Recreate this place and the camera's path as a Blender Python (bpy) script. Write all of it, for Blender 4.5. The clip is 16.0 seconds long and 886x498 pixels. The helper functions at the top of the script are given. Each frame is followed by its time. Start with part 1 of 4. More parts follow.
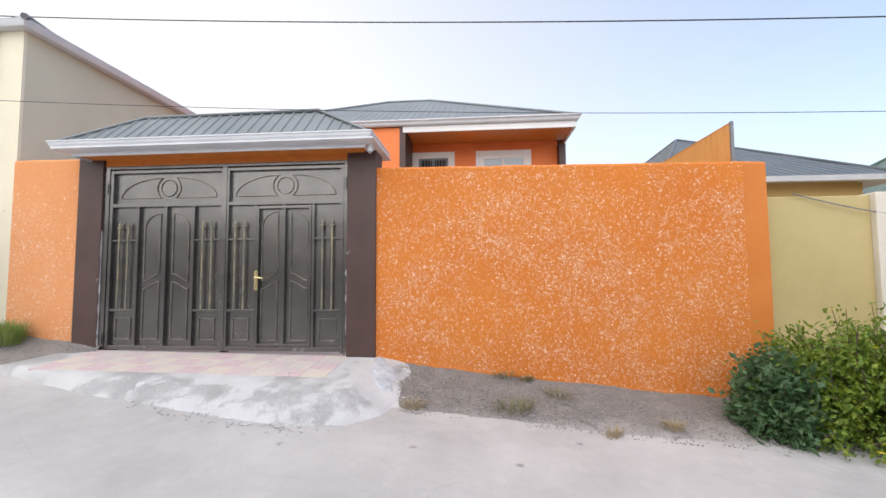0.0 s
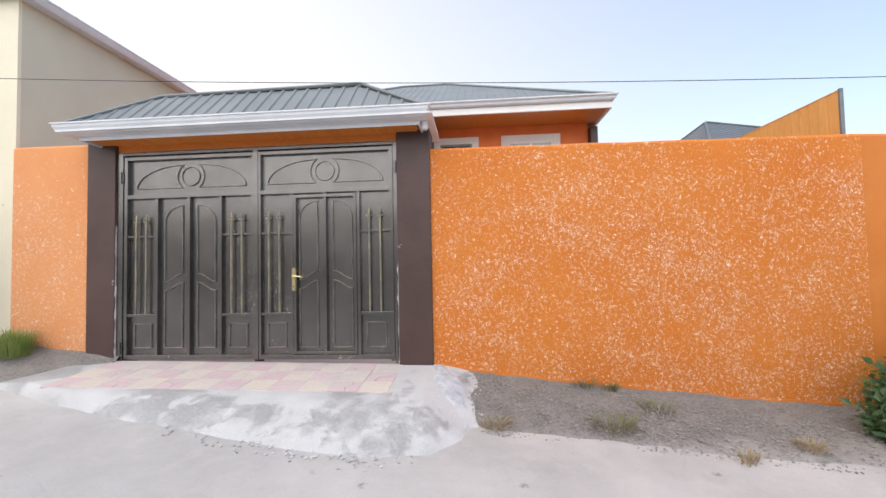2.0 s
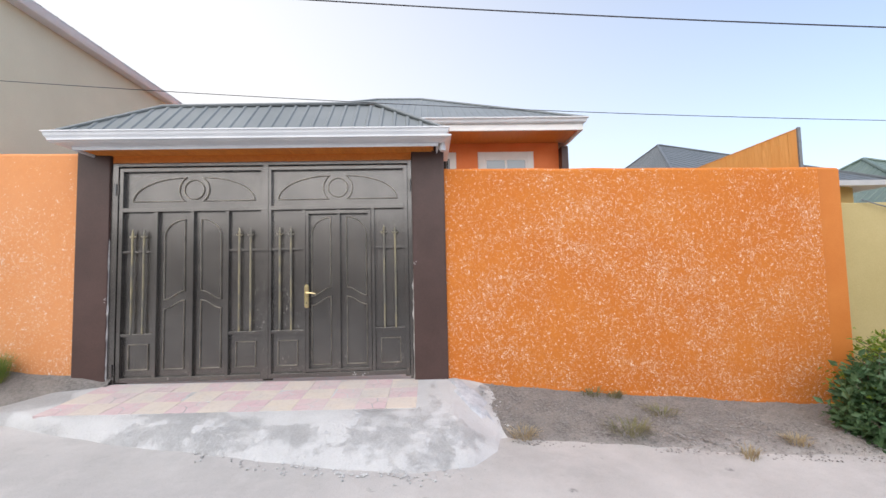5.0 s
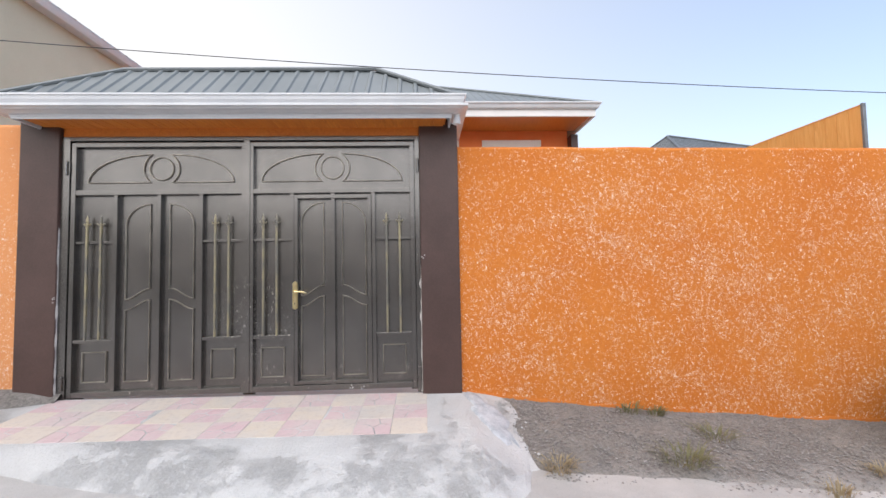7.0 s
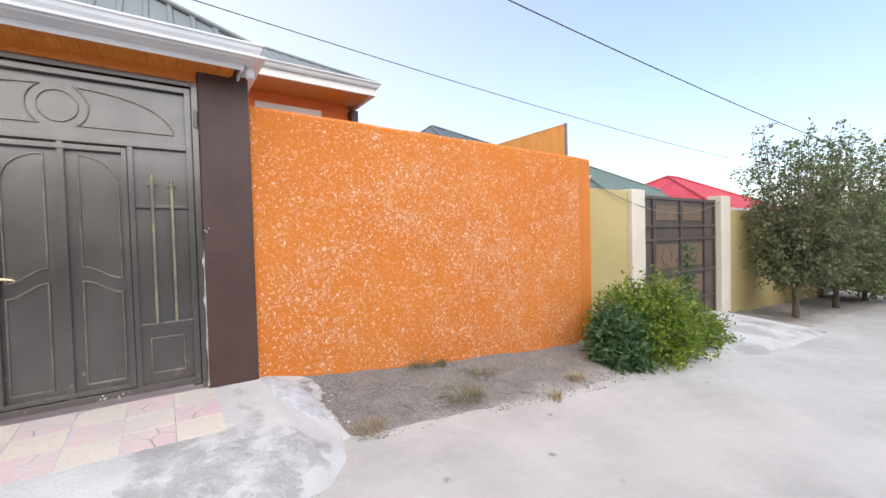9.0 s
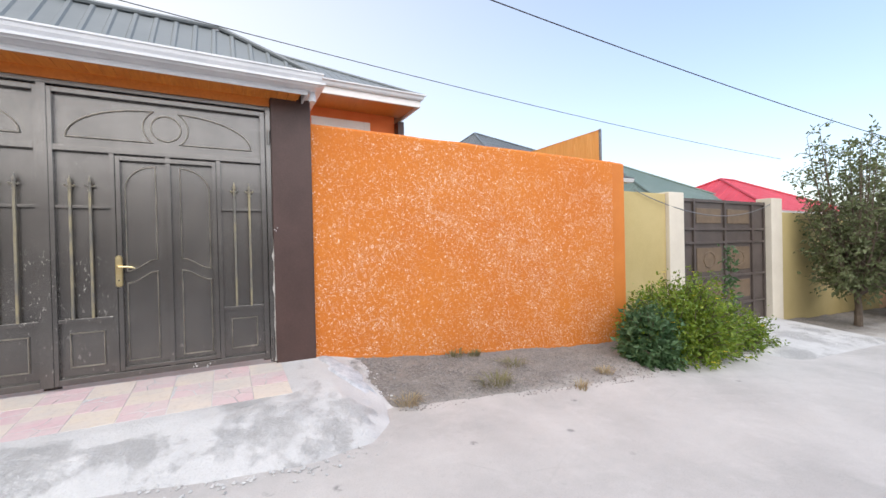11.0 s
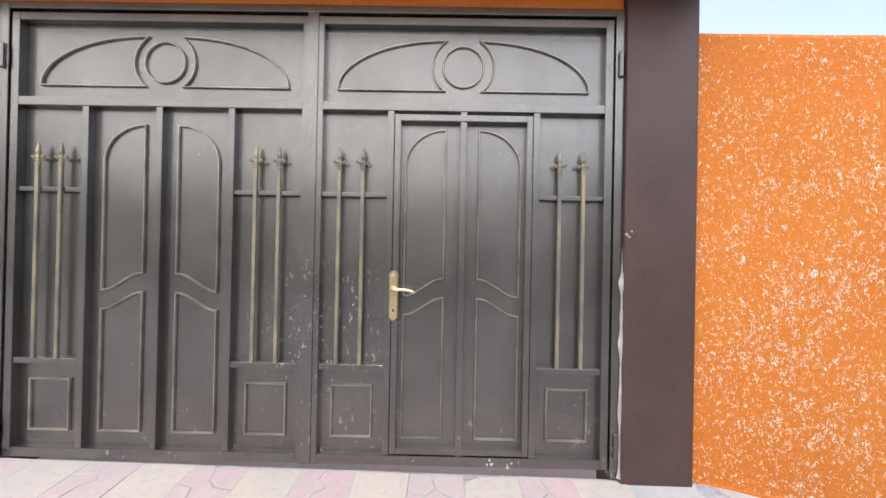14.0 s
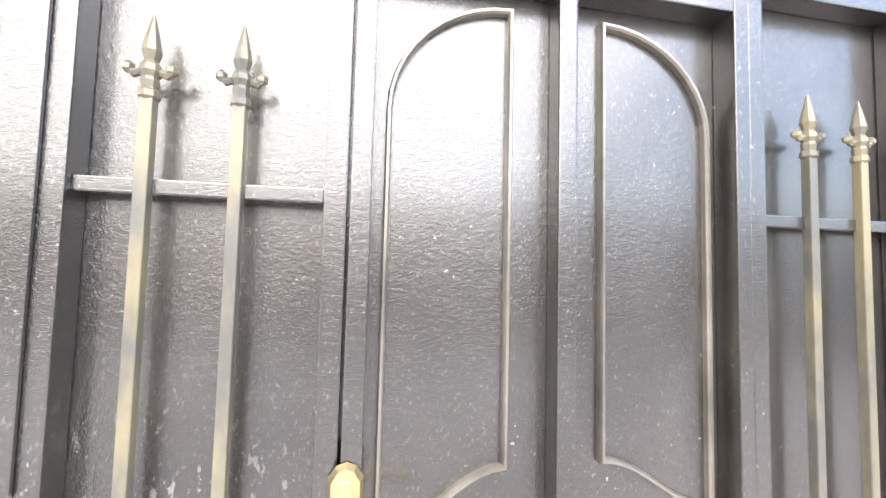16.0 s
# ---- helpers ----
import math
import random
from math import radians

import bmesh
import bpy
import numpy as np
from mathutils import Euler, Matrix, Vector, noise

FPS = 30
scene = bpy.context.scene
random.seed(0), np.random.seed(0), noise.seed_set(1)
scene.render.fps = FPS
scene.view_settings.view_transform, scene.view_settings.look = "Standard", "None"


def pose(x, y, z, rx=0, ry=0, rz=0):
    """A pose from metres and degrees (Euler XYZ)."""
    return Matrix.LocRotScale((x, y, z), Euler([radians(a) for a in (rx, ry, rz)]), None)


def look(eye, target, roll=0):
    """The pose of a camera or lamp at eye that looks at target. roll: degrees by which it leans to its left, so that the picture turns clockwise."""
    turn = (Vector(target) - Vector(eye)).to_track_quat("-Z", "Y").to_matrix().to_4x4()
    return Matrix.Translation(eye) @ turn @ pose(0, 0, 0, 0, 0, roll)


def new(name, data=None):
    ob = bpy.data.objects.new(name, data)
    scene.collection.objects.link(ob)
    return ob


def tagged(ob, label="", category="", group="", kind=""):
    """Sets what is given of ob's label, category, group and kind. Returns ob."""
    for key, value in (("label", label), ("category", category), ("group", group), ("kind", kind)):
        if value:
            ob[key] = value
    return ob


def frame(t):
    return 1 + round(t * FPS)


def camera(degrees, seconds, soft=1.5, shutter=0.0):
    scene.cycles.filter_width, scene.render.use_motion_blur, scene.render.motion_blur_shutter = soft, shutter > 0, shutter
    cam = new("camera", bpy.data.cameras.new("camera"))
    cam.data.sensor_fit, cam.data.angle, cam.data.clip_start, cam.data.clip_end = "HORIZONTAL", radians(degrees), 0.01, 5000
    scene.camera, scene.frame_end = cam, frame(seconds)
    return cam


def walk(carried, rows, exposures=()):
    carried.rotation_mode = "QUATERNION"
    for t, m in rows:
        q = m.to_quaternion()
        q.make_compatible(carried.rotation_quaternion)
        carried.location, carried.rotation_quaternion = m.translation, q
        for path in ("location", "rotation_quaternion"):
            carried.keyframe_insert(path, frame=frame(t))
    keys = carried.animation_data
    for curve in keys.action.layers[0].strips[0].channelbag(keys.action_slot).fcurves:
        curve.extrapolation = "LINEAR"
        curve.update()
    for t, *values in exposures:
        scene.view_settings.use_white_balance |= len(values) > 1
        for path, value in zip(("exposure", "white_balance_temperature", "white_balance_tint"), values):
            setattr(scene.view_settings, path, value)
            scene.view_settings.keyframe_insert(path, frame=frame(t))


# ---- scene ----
cam = camera(95.4, 16.0)
PATH = [
    (0, (0.133, 0.002, 1.382), (-0.033, 1.991, 1.501), -0.3),
    (0.5, (-0.053, 0.207, 1.413), (-0.253, 2.19, 1.577), -0.6),
    (1, (-0.281, 0.319, 1.41), (-0.442, 2.308, 1.535), -0.7),
    (1.5, (-0.529, 0.408, 1.433), (-0.609, 2.405, 1.51), -1.0),
    (2, (-0.699, 0.602, 1.441), (-0.86, 2.594, 1.517), -1.2),
    (2.5, (-0.878, 0.727, 1.449), (-1.084, 2.713, 1.556), -1.1),
    (3, (-1.069, 0.705, 1.489), (-1.156, 2.699, 1.622), -2.1),
    (5.3, (-1.451, 0.409, 1.531), (-1.381, 2.404, 1.646), -1.3),
    (5.5, (-1.467, 0.465, 1.501), (-1.443, 2.463, 1.604), -0.9),
    (6, (-1.441, 0.674, 1.51), (-1.502, 2.671, 1.596), -0.4),
    (6.5, (-1.456, 0.893, 1.521), (-1.529, 2.89, 1.607), -0.4),
    (7, (-1.578, 1.15, 1.537), (-1.485, 3.146, 1.635), -1.1),
    (7.5, (-1.594, 1.433, 1.531), (-1.201, 3.392, 1.606), -1.5),
    (8, (-1.623, 1.528, 1.548), (-0.861, 3.376, 1.627), -0.5),
    (8.5, (-1.787, 1.405, 1.534), (-0.747, 3.113, 1.505), -1.7),
    (8.7, (-1.835, 1.341, 1.541), (-0.701, 2.988, 1.489), -1.5),
    (10.8, (-2.05, 0.714, 1.467), (-0.955, 2.387, 1.422), -1.9),
    (11, (-2.044, 0.79, 1.457), (-1.099, 2.553, 1.441), -1.3),
    (11.5, (-2.023, 1.033, 1.452), (-1.572, 2.982, 1.475), 0.8),
    (12, (-2.135, 1.34, 1.428), (-2.136, 3.339, 1.472), 1.4),
    (12.5, (-2.274, 1.731, 1.458), (-2.376, 3.728, 1.483), 1.3),
    (12.8, (-2.273, 1.955, 1.540), (-2.488, 3.943, 1.584), 2.2),
    (13, (-2.363, 2.144, 1.533), (-2.605, 4.129, 1.566), 2.4),
    (13.5, (-2.485, 2.596, 1.569), (-2.565, 4.594, 1.537), 1.7),
    (14, (-2.603, 3.05, 1.55), (-2.619, 5.05, 1.562), 1.1),
    (14.5, (-2.722, 3.493, 1.533), (-2.753, 5.492, 1.59), 1.4),
    (15, (-2.792, 3.936, 1.552), (-2.583, 5.925, 1.552), 1.2),
    (15.5, (-2.831, 4.335, 1.71), (-2.812, 6.329, 1.859), 3.7),
    (15.8, (-2.856, 4.517, 1.732), (-2.717, 6.509, 1.848), 1.4),
    (16, (-2.869, 4.653, 1.743), (-2.518, 6.619, 1.858), 1.4),
]
EXPOSURES = [(0.0, 1.08), (7.0, 1.08), (8.5, 1.22), (11.0, 1.2), (12.0, 1.14), (13.0, 1.16), (14.0, 1.38), (14.5, 1.75), (15.0, 2.2), (15.5, 2.45), (16.0, 2.6)]
walk(cam, [(t, look(eye, target, roll)) for t, eye, target, roll in PATH], EXPOSURES)

# ---- world and light ----
world = bpy.data.worlds.new("sky")
scene.world = world
world.use_nodes = True
wn = world.node_tree
SUN_EL, SUN_ROT = 51.0, 195.0
sky = wn.nodes.new("ShaderNodeTexSky")
sky.sky_type, sky.sun_disc = "NISHITA", False
sky.sun_elevation, sky.sun_rotation = radians(SUN_EL), radians(SUN_ROT)
sky.air_density, sky.dust_density, sky.ozone_density = 1.0, 2.0, 1.0
# a thin bright veil of haze, thicker towards the horizon and the west
coord = wn.nodes.new("ShaderNodeTexCoord")
split = wn.nodes.new("ShaderNodeSeparateXYZ")
wn.links.new(coord.outputs["Generated"], split.inputs[0])
tall = wn.nodes.new("ShaderNodeMath")
tall.operation = "MULTIPLY_ADD"
tall.inputs[1].default_value, tall.inputs[2].default_value = -0.5, 0.93
wn.links.new(split.outputs[2], tall.inputs[0])
veil = wn.nodes.new("ShaderNodeMath")
veil.operation, veil.use_clamp = "MULTIPLY_ADD", True
veil.inputs[1].default_value = -0.7
wn.links.new(split.outputs[0], veil.inputs[0])
wn.links.new(tall.outputs[0], veil.inputs[2])
haze = wn.nodes.new("ShaderNodeMix")
haze.data_type = "RGBA"
low = wn.nodes.new("ShaderNodeMapRange")
for i, v in zip((1, 2, 3, 4), (0.30, 0.04, 0.0, 1.0)):
    low.inputs[i].default_value = v
wn.links.new(split.outputs[2], low.inputs[0])
east = wn.nodes.new("ShaderNodeMapRange")
for i, v in zip((1, 2, 3, 4), (0.35, 0.9, 0.0, 1.0)):
    east.inputs[i].default_value = v
wn.links.new(split.outputs[0], east.inputs[0])
glow = wn.nodes.new("ShaderNodeMath")
glow.operation = "MULTIPLY"
wn.links.new(low.outputs[0], glow.inputs[0])
wn.links.new(east.outputs[0], glow.inputs[1])
dusk = wn.nodes.new("ShaderNodeMix")
dusk.data_type = "RGBA"
dusk.inputs[6].default_value, dusk.inputs[7].default_value = (3.36, 3.36, 3.42, 1), (3.5, 3.05, 2.35, 1)
wn.links.new(glow.outputs[0], dusk.inputs[0])
wn.links.new(dusk.outputs[2], haze.inputs[7])
wn.links.new(veil.outputs[0], haze.inputs[0])
wn.links.new(sky.outputs[0], haze.inputs[6])
wn.links.new(haze.outputs[2], wn.nodes["Background"].inputs[0])
wn.nodes["Background"].inputs[1].default_value = 0.15
sun = new("sun", bpy.data.lights.new("sun", "SUN"))
sun.data.energy, sun.data.angle, sun.data.color = 1.15, radians(96), (1.0, 0.96, 0.935)
sun_way = Vector((math.sin(radians(SUN_ROT)) * math.cos(radians(SUN_EL)), math.cos(radians(SUN_ROT)) * math.cos(radians(SUN_EL)), math.sin(radians(SUN_EL))))
sun.matrix_world = look(sun_way * 60, (0, 0, 0))


# ---- materials ----
class Mat:
    """A small wrapper for building node materials."""

    def __init__(self, name, rough=0.7, metal=0.0):
        self.m = bpy.data.materials.new(name)
        self.m.use_nodes = True
        self.t = self.m.node_tree
        self.b = self.t.nodes["Principled BSDF"]
        self.b.inputs["Roughness"].default_value = rough
        self.b.inputs["Metallic"].default_value = metal
        self.geo = self.node("ShaderNodeNewGeometry")
        self.pos = self.geo.outputs["Position"]

    def node(self, kind, **sets):
        n = self.t.nodes.new(kind)
        for k, v in sets.items():
            n.inputs[k].default_value = v
        return n

    def link(self, a, b):
        self.t.links.new(a, b)

    def noise(self, scale, detail=4.0, rough=0.6, vec=None, dist=0.0):
        n = self.node("ShaderNodeTexNoise", Scale=scale, Detail=detail, Roughness=rough, Distortion=dist)
        self.link(vec or self.pos, n.inputs["Vector"])
        return n.outputs["Fac"]

    def voro(self, scale, vec=None, feature="F1", out="Distance"):
        n = self.node("ShaderNodeTexVoronoi", Scale=scale)
        n.feature = feature
        self.link(vec or self.pos, n.inputs["Vector"])
        return n.outputs[out]

    def mapped(self, rot=(0, 0, 0), scl=(1, 1, 1), vec=None):
        n = self.node("ShaderNodeMapping")
        n.inputs["Rotation"].default_value = [radians(a) for a in rot]
        n.inputs["Scale"].default_value = scl
        self.link(vec or self.pos, n.inputs["Vector"])
        return n.outputs[0]

    def span(self, val, lo, hi, to0=0.0, to1=1.0):
        n = self.t.nodes.new("ShaderNodeMapRange")
        self.link(val, n.inputs[0])
        for i, v in zip((1, 2, 3, 4), (lo, hi, to0, to1)):
            n.inputs[i].default_value = v
        return n.outputs[0]

    def calc(self, op, a, b):
        n = self.t.nodes.new("ShaderNodeMath")
        n.operation = op
        for i, v in enumerate((a, b)):
            if isinstance(v, (int, float)):
                n.inputs[i].default_value = v
            else:
                self.link(v, n.inputs[i])
        return n.outputs[0]

    def mix(self, fac, a, b):
        n = self.t.nodes.new("ShaderNodeMix")
        n.data_type = "RGBA"
        for sock, v in ((n.inputs[0], fac), (n.inputs[6], a), (n.inputs[7], b)):
            if isinstance(v, (int, float)):
                sock.default_value = v
            elif isinstance(v, tuple):
                sock.default_value = (*v, 1)
            else:
                self.link(v, sock)
        return n.outputs[2]

    def color(self, c):
        if isinstance(c, tuple):
            self.b.inputs["Base Color"].default_value = (*c, 1)
        else:
            self.link(c, self.b.inputs["Base Color"])
        return self

    def bump(self, h, strength=0.3, dist=0.01):
        n = self.node("ShaderNodeBump", Strength=strength, Distance=dist)
        self.link(h, n.inputs["Height"])
        self.link(n.outputs[0], self.b.inputs["Normal"])
        return self

    def rand(self):
        return self.node("ShaderNodeObjectInfo").outputs["Random"]


def plain(name, a, b, rough=0.7, scale=6.0, fine=120.0, bump=0.15, metal=0.0, dist=0.004):
    """Two tones at a coarse and a fine scale, with a fine relief."""
    m = Mat(name, rough, metal)
    coarse = m.span(m.noise(scale, 5), 0.3, 0.7)
    small = m.span(m.noise(fine, 3), 0.3, 0.7, -0.25, 0.25)
    m.color(m.mix(m.calc("ADD", coarse, small), a, b))
    m.bump(m.noise(fine, 4), bump, dist)
    return m.m


def stucco(name, wear, haze_tint):
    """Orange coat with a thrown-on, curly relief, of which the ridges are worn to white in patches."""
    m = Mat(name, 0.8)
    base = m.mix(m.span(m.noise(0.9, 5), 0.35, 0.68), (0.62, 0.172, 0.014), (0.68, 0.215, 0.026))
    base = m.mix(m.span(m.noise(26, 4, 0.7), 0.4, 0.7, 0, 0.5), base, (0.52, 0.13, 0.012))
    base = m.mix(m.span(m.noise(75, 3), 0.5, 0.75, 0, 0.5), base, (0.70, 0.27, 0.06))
    # peach tint: pale haze before the west wall, put into its base colour
    base = m.mix(m.span(m.noise(1.3, 4), 0.2, 0.8, haze_tint * 0.6, haze_tint), base, (0.80, 0.40, 0.19))
    patch = m.calc("ADD", m.calc("MULTIPLY", m.noise(0.8, 3), 0.25), m.calc("MULTIPLY", m.noise(3.2, 4, 0.65), 0.32))
    split = m.node("ShaderNodeSeparateXYZ")
    m.link(m.pos, split.inputs[0])
    edge = m.calc("ADD", split.outputs[2], m.calc("MULTIPLY", m.noise(2.4, 3), 0.5))
    patch = m.calc("ADD", patch, m.span(edge, 2.55, 3.15, wear + 0.235, wear + 0.11))
    flecks = None
    for turn, scale, width in ((20, 27.0, 0.030), (-35, 34.0, 0.034), (75, 46.0, 0.042)):
        v = m.mapped((0, turn, 0), (1.0, 0.7, 0.62))
        ridge = m.calc("ABSOLUTE", m.calc("SUBTRACT", m.noise(scale, 1.5, 0.5, v, 0.6), 0.5), 0)
        ridge = m.span(ridge, width, width * 0.35)
        cut = m.calc("ADD", m.noise(scale * 0.8, 2, 0.5, m.mapped((0, turn + 50, 0))), m.calc("MULTIPLY", m.calc("SUBTRACT", patch, 0.55), 0.75))
        f = m.calc("MULTIPLY", ridge, m.span(cut, 0.515, 0.57))
        flecks = f if flecks is None else m.calc("MAXIMUM", flecks, f)
    tone = m.mix(m.span(m.noise(40, 2), 0.42, 0.62), (0.80, 0.42, 0.20), (0.95, 0.83, 0.73))
    rub = m.calc("MULTIPLY", m.span(patch, 0.55, 0.78), m.span(m.noise(17, 5, 0.75), 0.4, 0.65, 0.05, 0.4))
    base = m.mix(rub, base, (0.78, 0.48, 0.34))
    m.color(m.mix(m.calc("MULTIPLY", flecks, 0.95), base, tone))
    h = m.calc("ADD", m.calc("MULTIPLY", flecks, 0.6), m.calc("MULTIPLY", m.noise(38, 5, 0.75), 1.2))
    m.bump(h, 0.6, 0.014)
    return m.m


def gate_paint():
    """Dark grey hammered enamel with dusty streaks and some scratches."""
    m = Mat("gate_enamel", 0.33, 0.82)
    m.b.inputs["Specular IOR Level"].default_value = 0.8
    m.b.inputs["Coat Weight"].default_value = 1.0
    m.b.inputs["Coat IOR"].default_value = 1.75
    m.b.inputs["Coat Roughness"].default_value = 0.2
    base = m.mix(m.span(m.noise(2.5, 5), 0.35, 0.7), (0.075, 0.068, 0.062), (0.125, 0.115, 0.105))
    dust = m.noise(5, 6, 0.7, m.mapped((0, 0, 0), (1, 1, 0.25)))
    base = m.mix(m.span(dust, 0.52, 0.78, 0, 0.25), base, (0.24, 0.222, 0.20))
    chips = m.calc("MULTIPLY", m.span(m.noise(85, 2), 0.69, 0.74), m.span(m.noise(3.1, 2), 0.52, 0.62))
    near = m.t.nodes.new("ShaderNodeVectorMath")
    near.operation = "DISTANCE"
    m.link(m.pos, near.inputs[0])
    near.inputs[1].default_value = (-3.28, 5.36, 1.08)
    splash = m.span(m.noise(48, 3, 0.6, m.mapped((0, 20, 0), (1.3, 1, 0.6))), 0.62, 0.66)
    chips = m.calc("MAXIMUM", chips, m.calc("MULTIPLY", splash, m.span(near.outputs["Value"], 0.55, 0.2)))
    split = m.node("ShaderNodeSeparateXYZ")
    m.link(m.pos, split.inputs[0])
    drips = m.calc("MULTIPLY", m.span(m.noise(30, 3, 0.6, m.mapped((0, 0, 0), (1, 1, 0.4))), 0.65, 0.70), m.span(split.outputs[2], 0.75, 0.36))
    scuffs = m.calc("MULTIPLY", m.span(m.noise(120, 3, 0.6), 0.68, 0.73), m.span(m.noise(1.7, 2), 0.4, 0.6, 0.25, 1))
    chips = m.calc("MAXIMUM", chips, m.calc("MAXIMUM", drips, m.calc("MULTIPLY", scuffs, 0.4)))
    base = m.mix(m.span(m.noise(210, 2, 0.5, m.mapped((0, 30, 0), (1, 1, 0.45))), 0.6, 0.72, 0, 0.35), base, (0.45, 0.43, 0.40))
    base = m.mix(chips, base, (0.55, 0.53, 0.49))
    m.color(base)
    m.link(m.span(m.noise(14, 4), 0.3, 0.7, 0.15, 0.27), m.b.inputs["Roughness"])
    m.bump(m.calc("ADD", m.noise(105, 3, 0.65), m.calc("MULTIPLY", m.noise(300, 2), 0.6)), 0.5, 0.004)
    return m.m


def moulding_paint():
    """The gate's enamel, rubbed thin and lightened for edge highlights on the raised beads."""
    m = Mat("rubbed_highlit_enamel", 0.3, 0.6)
    m.b.inputs["Coat Weight"].default_value = 0.4
    m.b.inputs["Coat Roughness"].default_value = 0.15
    f = m.span(m.noise(5, 4), 0.35, 0.65)
    # bright edge highlights of the beads are put into these greys
    m.color(m.mix(f, (0.19, 0.175, 0.15), (0.36, 0.33, 0.28)))
    m.bump(m.noise(160, 3), 0.2, 0.002)
    return m.m


def spear_paint():
    m = Mat("worn_gold_over_grey", 0.38, 0.35)
    f = m.span(m.noise(9, 4, 0.6, m.mapped((0, 0, 0), (1, 1, 0.5))), 0.4, 0.62)
    m.color(m.mix(f, (0.17, 0.163, 0.145), (0.32, 0.28, 0.175)))
    m.bump(m.noise(200, 2), 0.2, 0.002)
    return m.m


def road_mat():
    m = Mat("dusty_road", 0.85)
    a = m.mix(m.span(m.noise(0.8, 6, 0.65), 0.32, 0.7), (0.37, 0.36, 0.352), (0.52, 0.508, 0.495))
    a = m.mix(m.span(m.noise(0.35, 4, 0.6, m.mapped((0, 0, 0), (0.25, 1.6, 1))), 0.45, 0.7, 0, 0.5), a, (0.53, 0.505, 0.48))
    a = m.mix(m.span(m.noise(140, 3), 0.5, 0.8, 0, 0.5), a, (0.20, 0.195, 0.19))
    spots = m.calc("MULTIPLY", m.span(m.voro(2.3), 0.10, 0.05), m.span(m.noise(9, 3), 0.45, 0.55))
    veins = m.span(m.voro(0.9, m.mapped((0, 0, 20), (1, 1.6, 1)), "DISTANCE_TO_EDGE"), 0.012, 0.0)
    veins = m.calc("MULTIPLY", veins, m.span(m.noise(1.3, 3), 0.5, 0.62, 0, 0.12))
    a = m.mix(veins, a, (0.16, 0.155, 0.15))
    a = m.mix(m.span(m.noise(3.4, 6, 0.7), 0.5, 0.72, 0, 0.4), a, (0.57, 0.555, 0.54))
    a = m.mix(m.calc("MULTIPLY", spots, 0.6), a, (0.11, 0.11, 0.11))
    m.color(a)
    m.bump(m.calc("ADD", m.noise(90, 4, 0.7), m.calc("MULTIPLY", m.noise(6, 4), 1.2)), 0.35, 0.012)
    return m.m


def concrete():
    m = Mat("apron_concrete", 0.8)
    a = m.mix(m.span(m.noise(2.2, 6, 0.65), 0.3, 0.75), (0.51, 0.515, 0.517), (0.64, 0.645, 0.645))
    a = m.mix(m.span(m.noise(0.9, 4, 0.6, m.mapped((0, 0, 0), (0.5, 1.5, 1))), 0.46, 0.7, 0, 0.35), a, (0.46, 0.457, 0.45))
    a = m.mix(m.span(m.noise(70, 3), 0.5, 0.8, 0, 0.3), a, (0.30, 0.30, 0.29))
    rough = m.calc("MULTIPLY", m.span(m.noise(1.6, 5, 0.7), 0.5, 0.6), m.span(m.noise(55, 4, 0.75), 0.42, 0.6))
    a = m.mix(m.calc("MULTIPLY", rough, 0.25), a, (0.27, 0.265, 0.255))
    m.color(a)
    m.bump(m.calc("ADD", m.noise(40, 5, 0.7), m.calc("SUBTRACT", m.noise(5, 4), rough)), 0.7, 0.02)
    return m.m


def gravel_mat():
    m = Mat("gravel_soil", 0.95)
    a = m.mix(m.span(m.noise(38, 5, 0.75), 0.36, 0.64), (0.13, 0.12, 0.113), (0.35, 0.328, 0.308))
    a = m.mix(m.span(m.noise(1.5, 4), 0.4, 0.7, 0, 0.5), a, (0.20, 0.185, 0.17))
    a = m.mix(m.calc("MULTIPLY", m.span(m.noise(4, 5, 0.7), 0.45, 0.65), 0.55), a, (0.36, 0.325, 0.29))
    a = m.mix(m.calc("MULTIPLY", m.span(m.voro(70), 0.2, 0.1, 0, 0.7), m.span(m.noise(9, 3), 0.45, 0.6)), a, (0.47, 0.45, 0.43))
    split = m.node("ShaderNodeSeparateXYZ")
    m.link(m.pos, split.inputs[0])
    lane = m.calc("ADD", split.outputs[1], m.calc("MULTIPLY", m.noise(2.6, 5, 0.7), 0.7))
    a = m.mix(m.span(lane, 4.72, 4.42, 0, 0.85), a, (0.47, 0.45, 0.43))
    m.color(a)
    m.bump(m.calc("ADD", m.noise(60, 5, 0.75), m.calc("MULTIPLY", m.noise(14, 5, 0.7), 1.2)), 0.9, 0.025)
    return m.m


def tile_mat(name, a, b):
    m = Mat(name, 0.6)
    c = m.mix(m.span(m.noise(7, 5), 0.35, 0.68), a, b)
    c = m.mix(m.calc("MULTIPLY", m.rand(), 0.35), c, (0.62, 0.55, 0.52))
    c = m.mix(m.span(m.noise(3.5, 6, 0.7), 0.38, 0.64, 0, 0.6), c, (0.54, 0.495, 0.47))
    c = m.mix(m.span(m.noise(1.2, 5, 0.7), 0.5, 0.66, 0, 0.7), c, (0.50, 0.49, 0.475))
    c = m.mix(m.span(m.noise(24, 5, 0.7), 0.5, 0.75, 0, 0.5), c, (0.40, 0.34, 0.33))
    m.color(c)
    m.bump(m.noise(35, 5, 0.7), 0.35, 0.006)
    return m.m


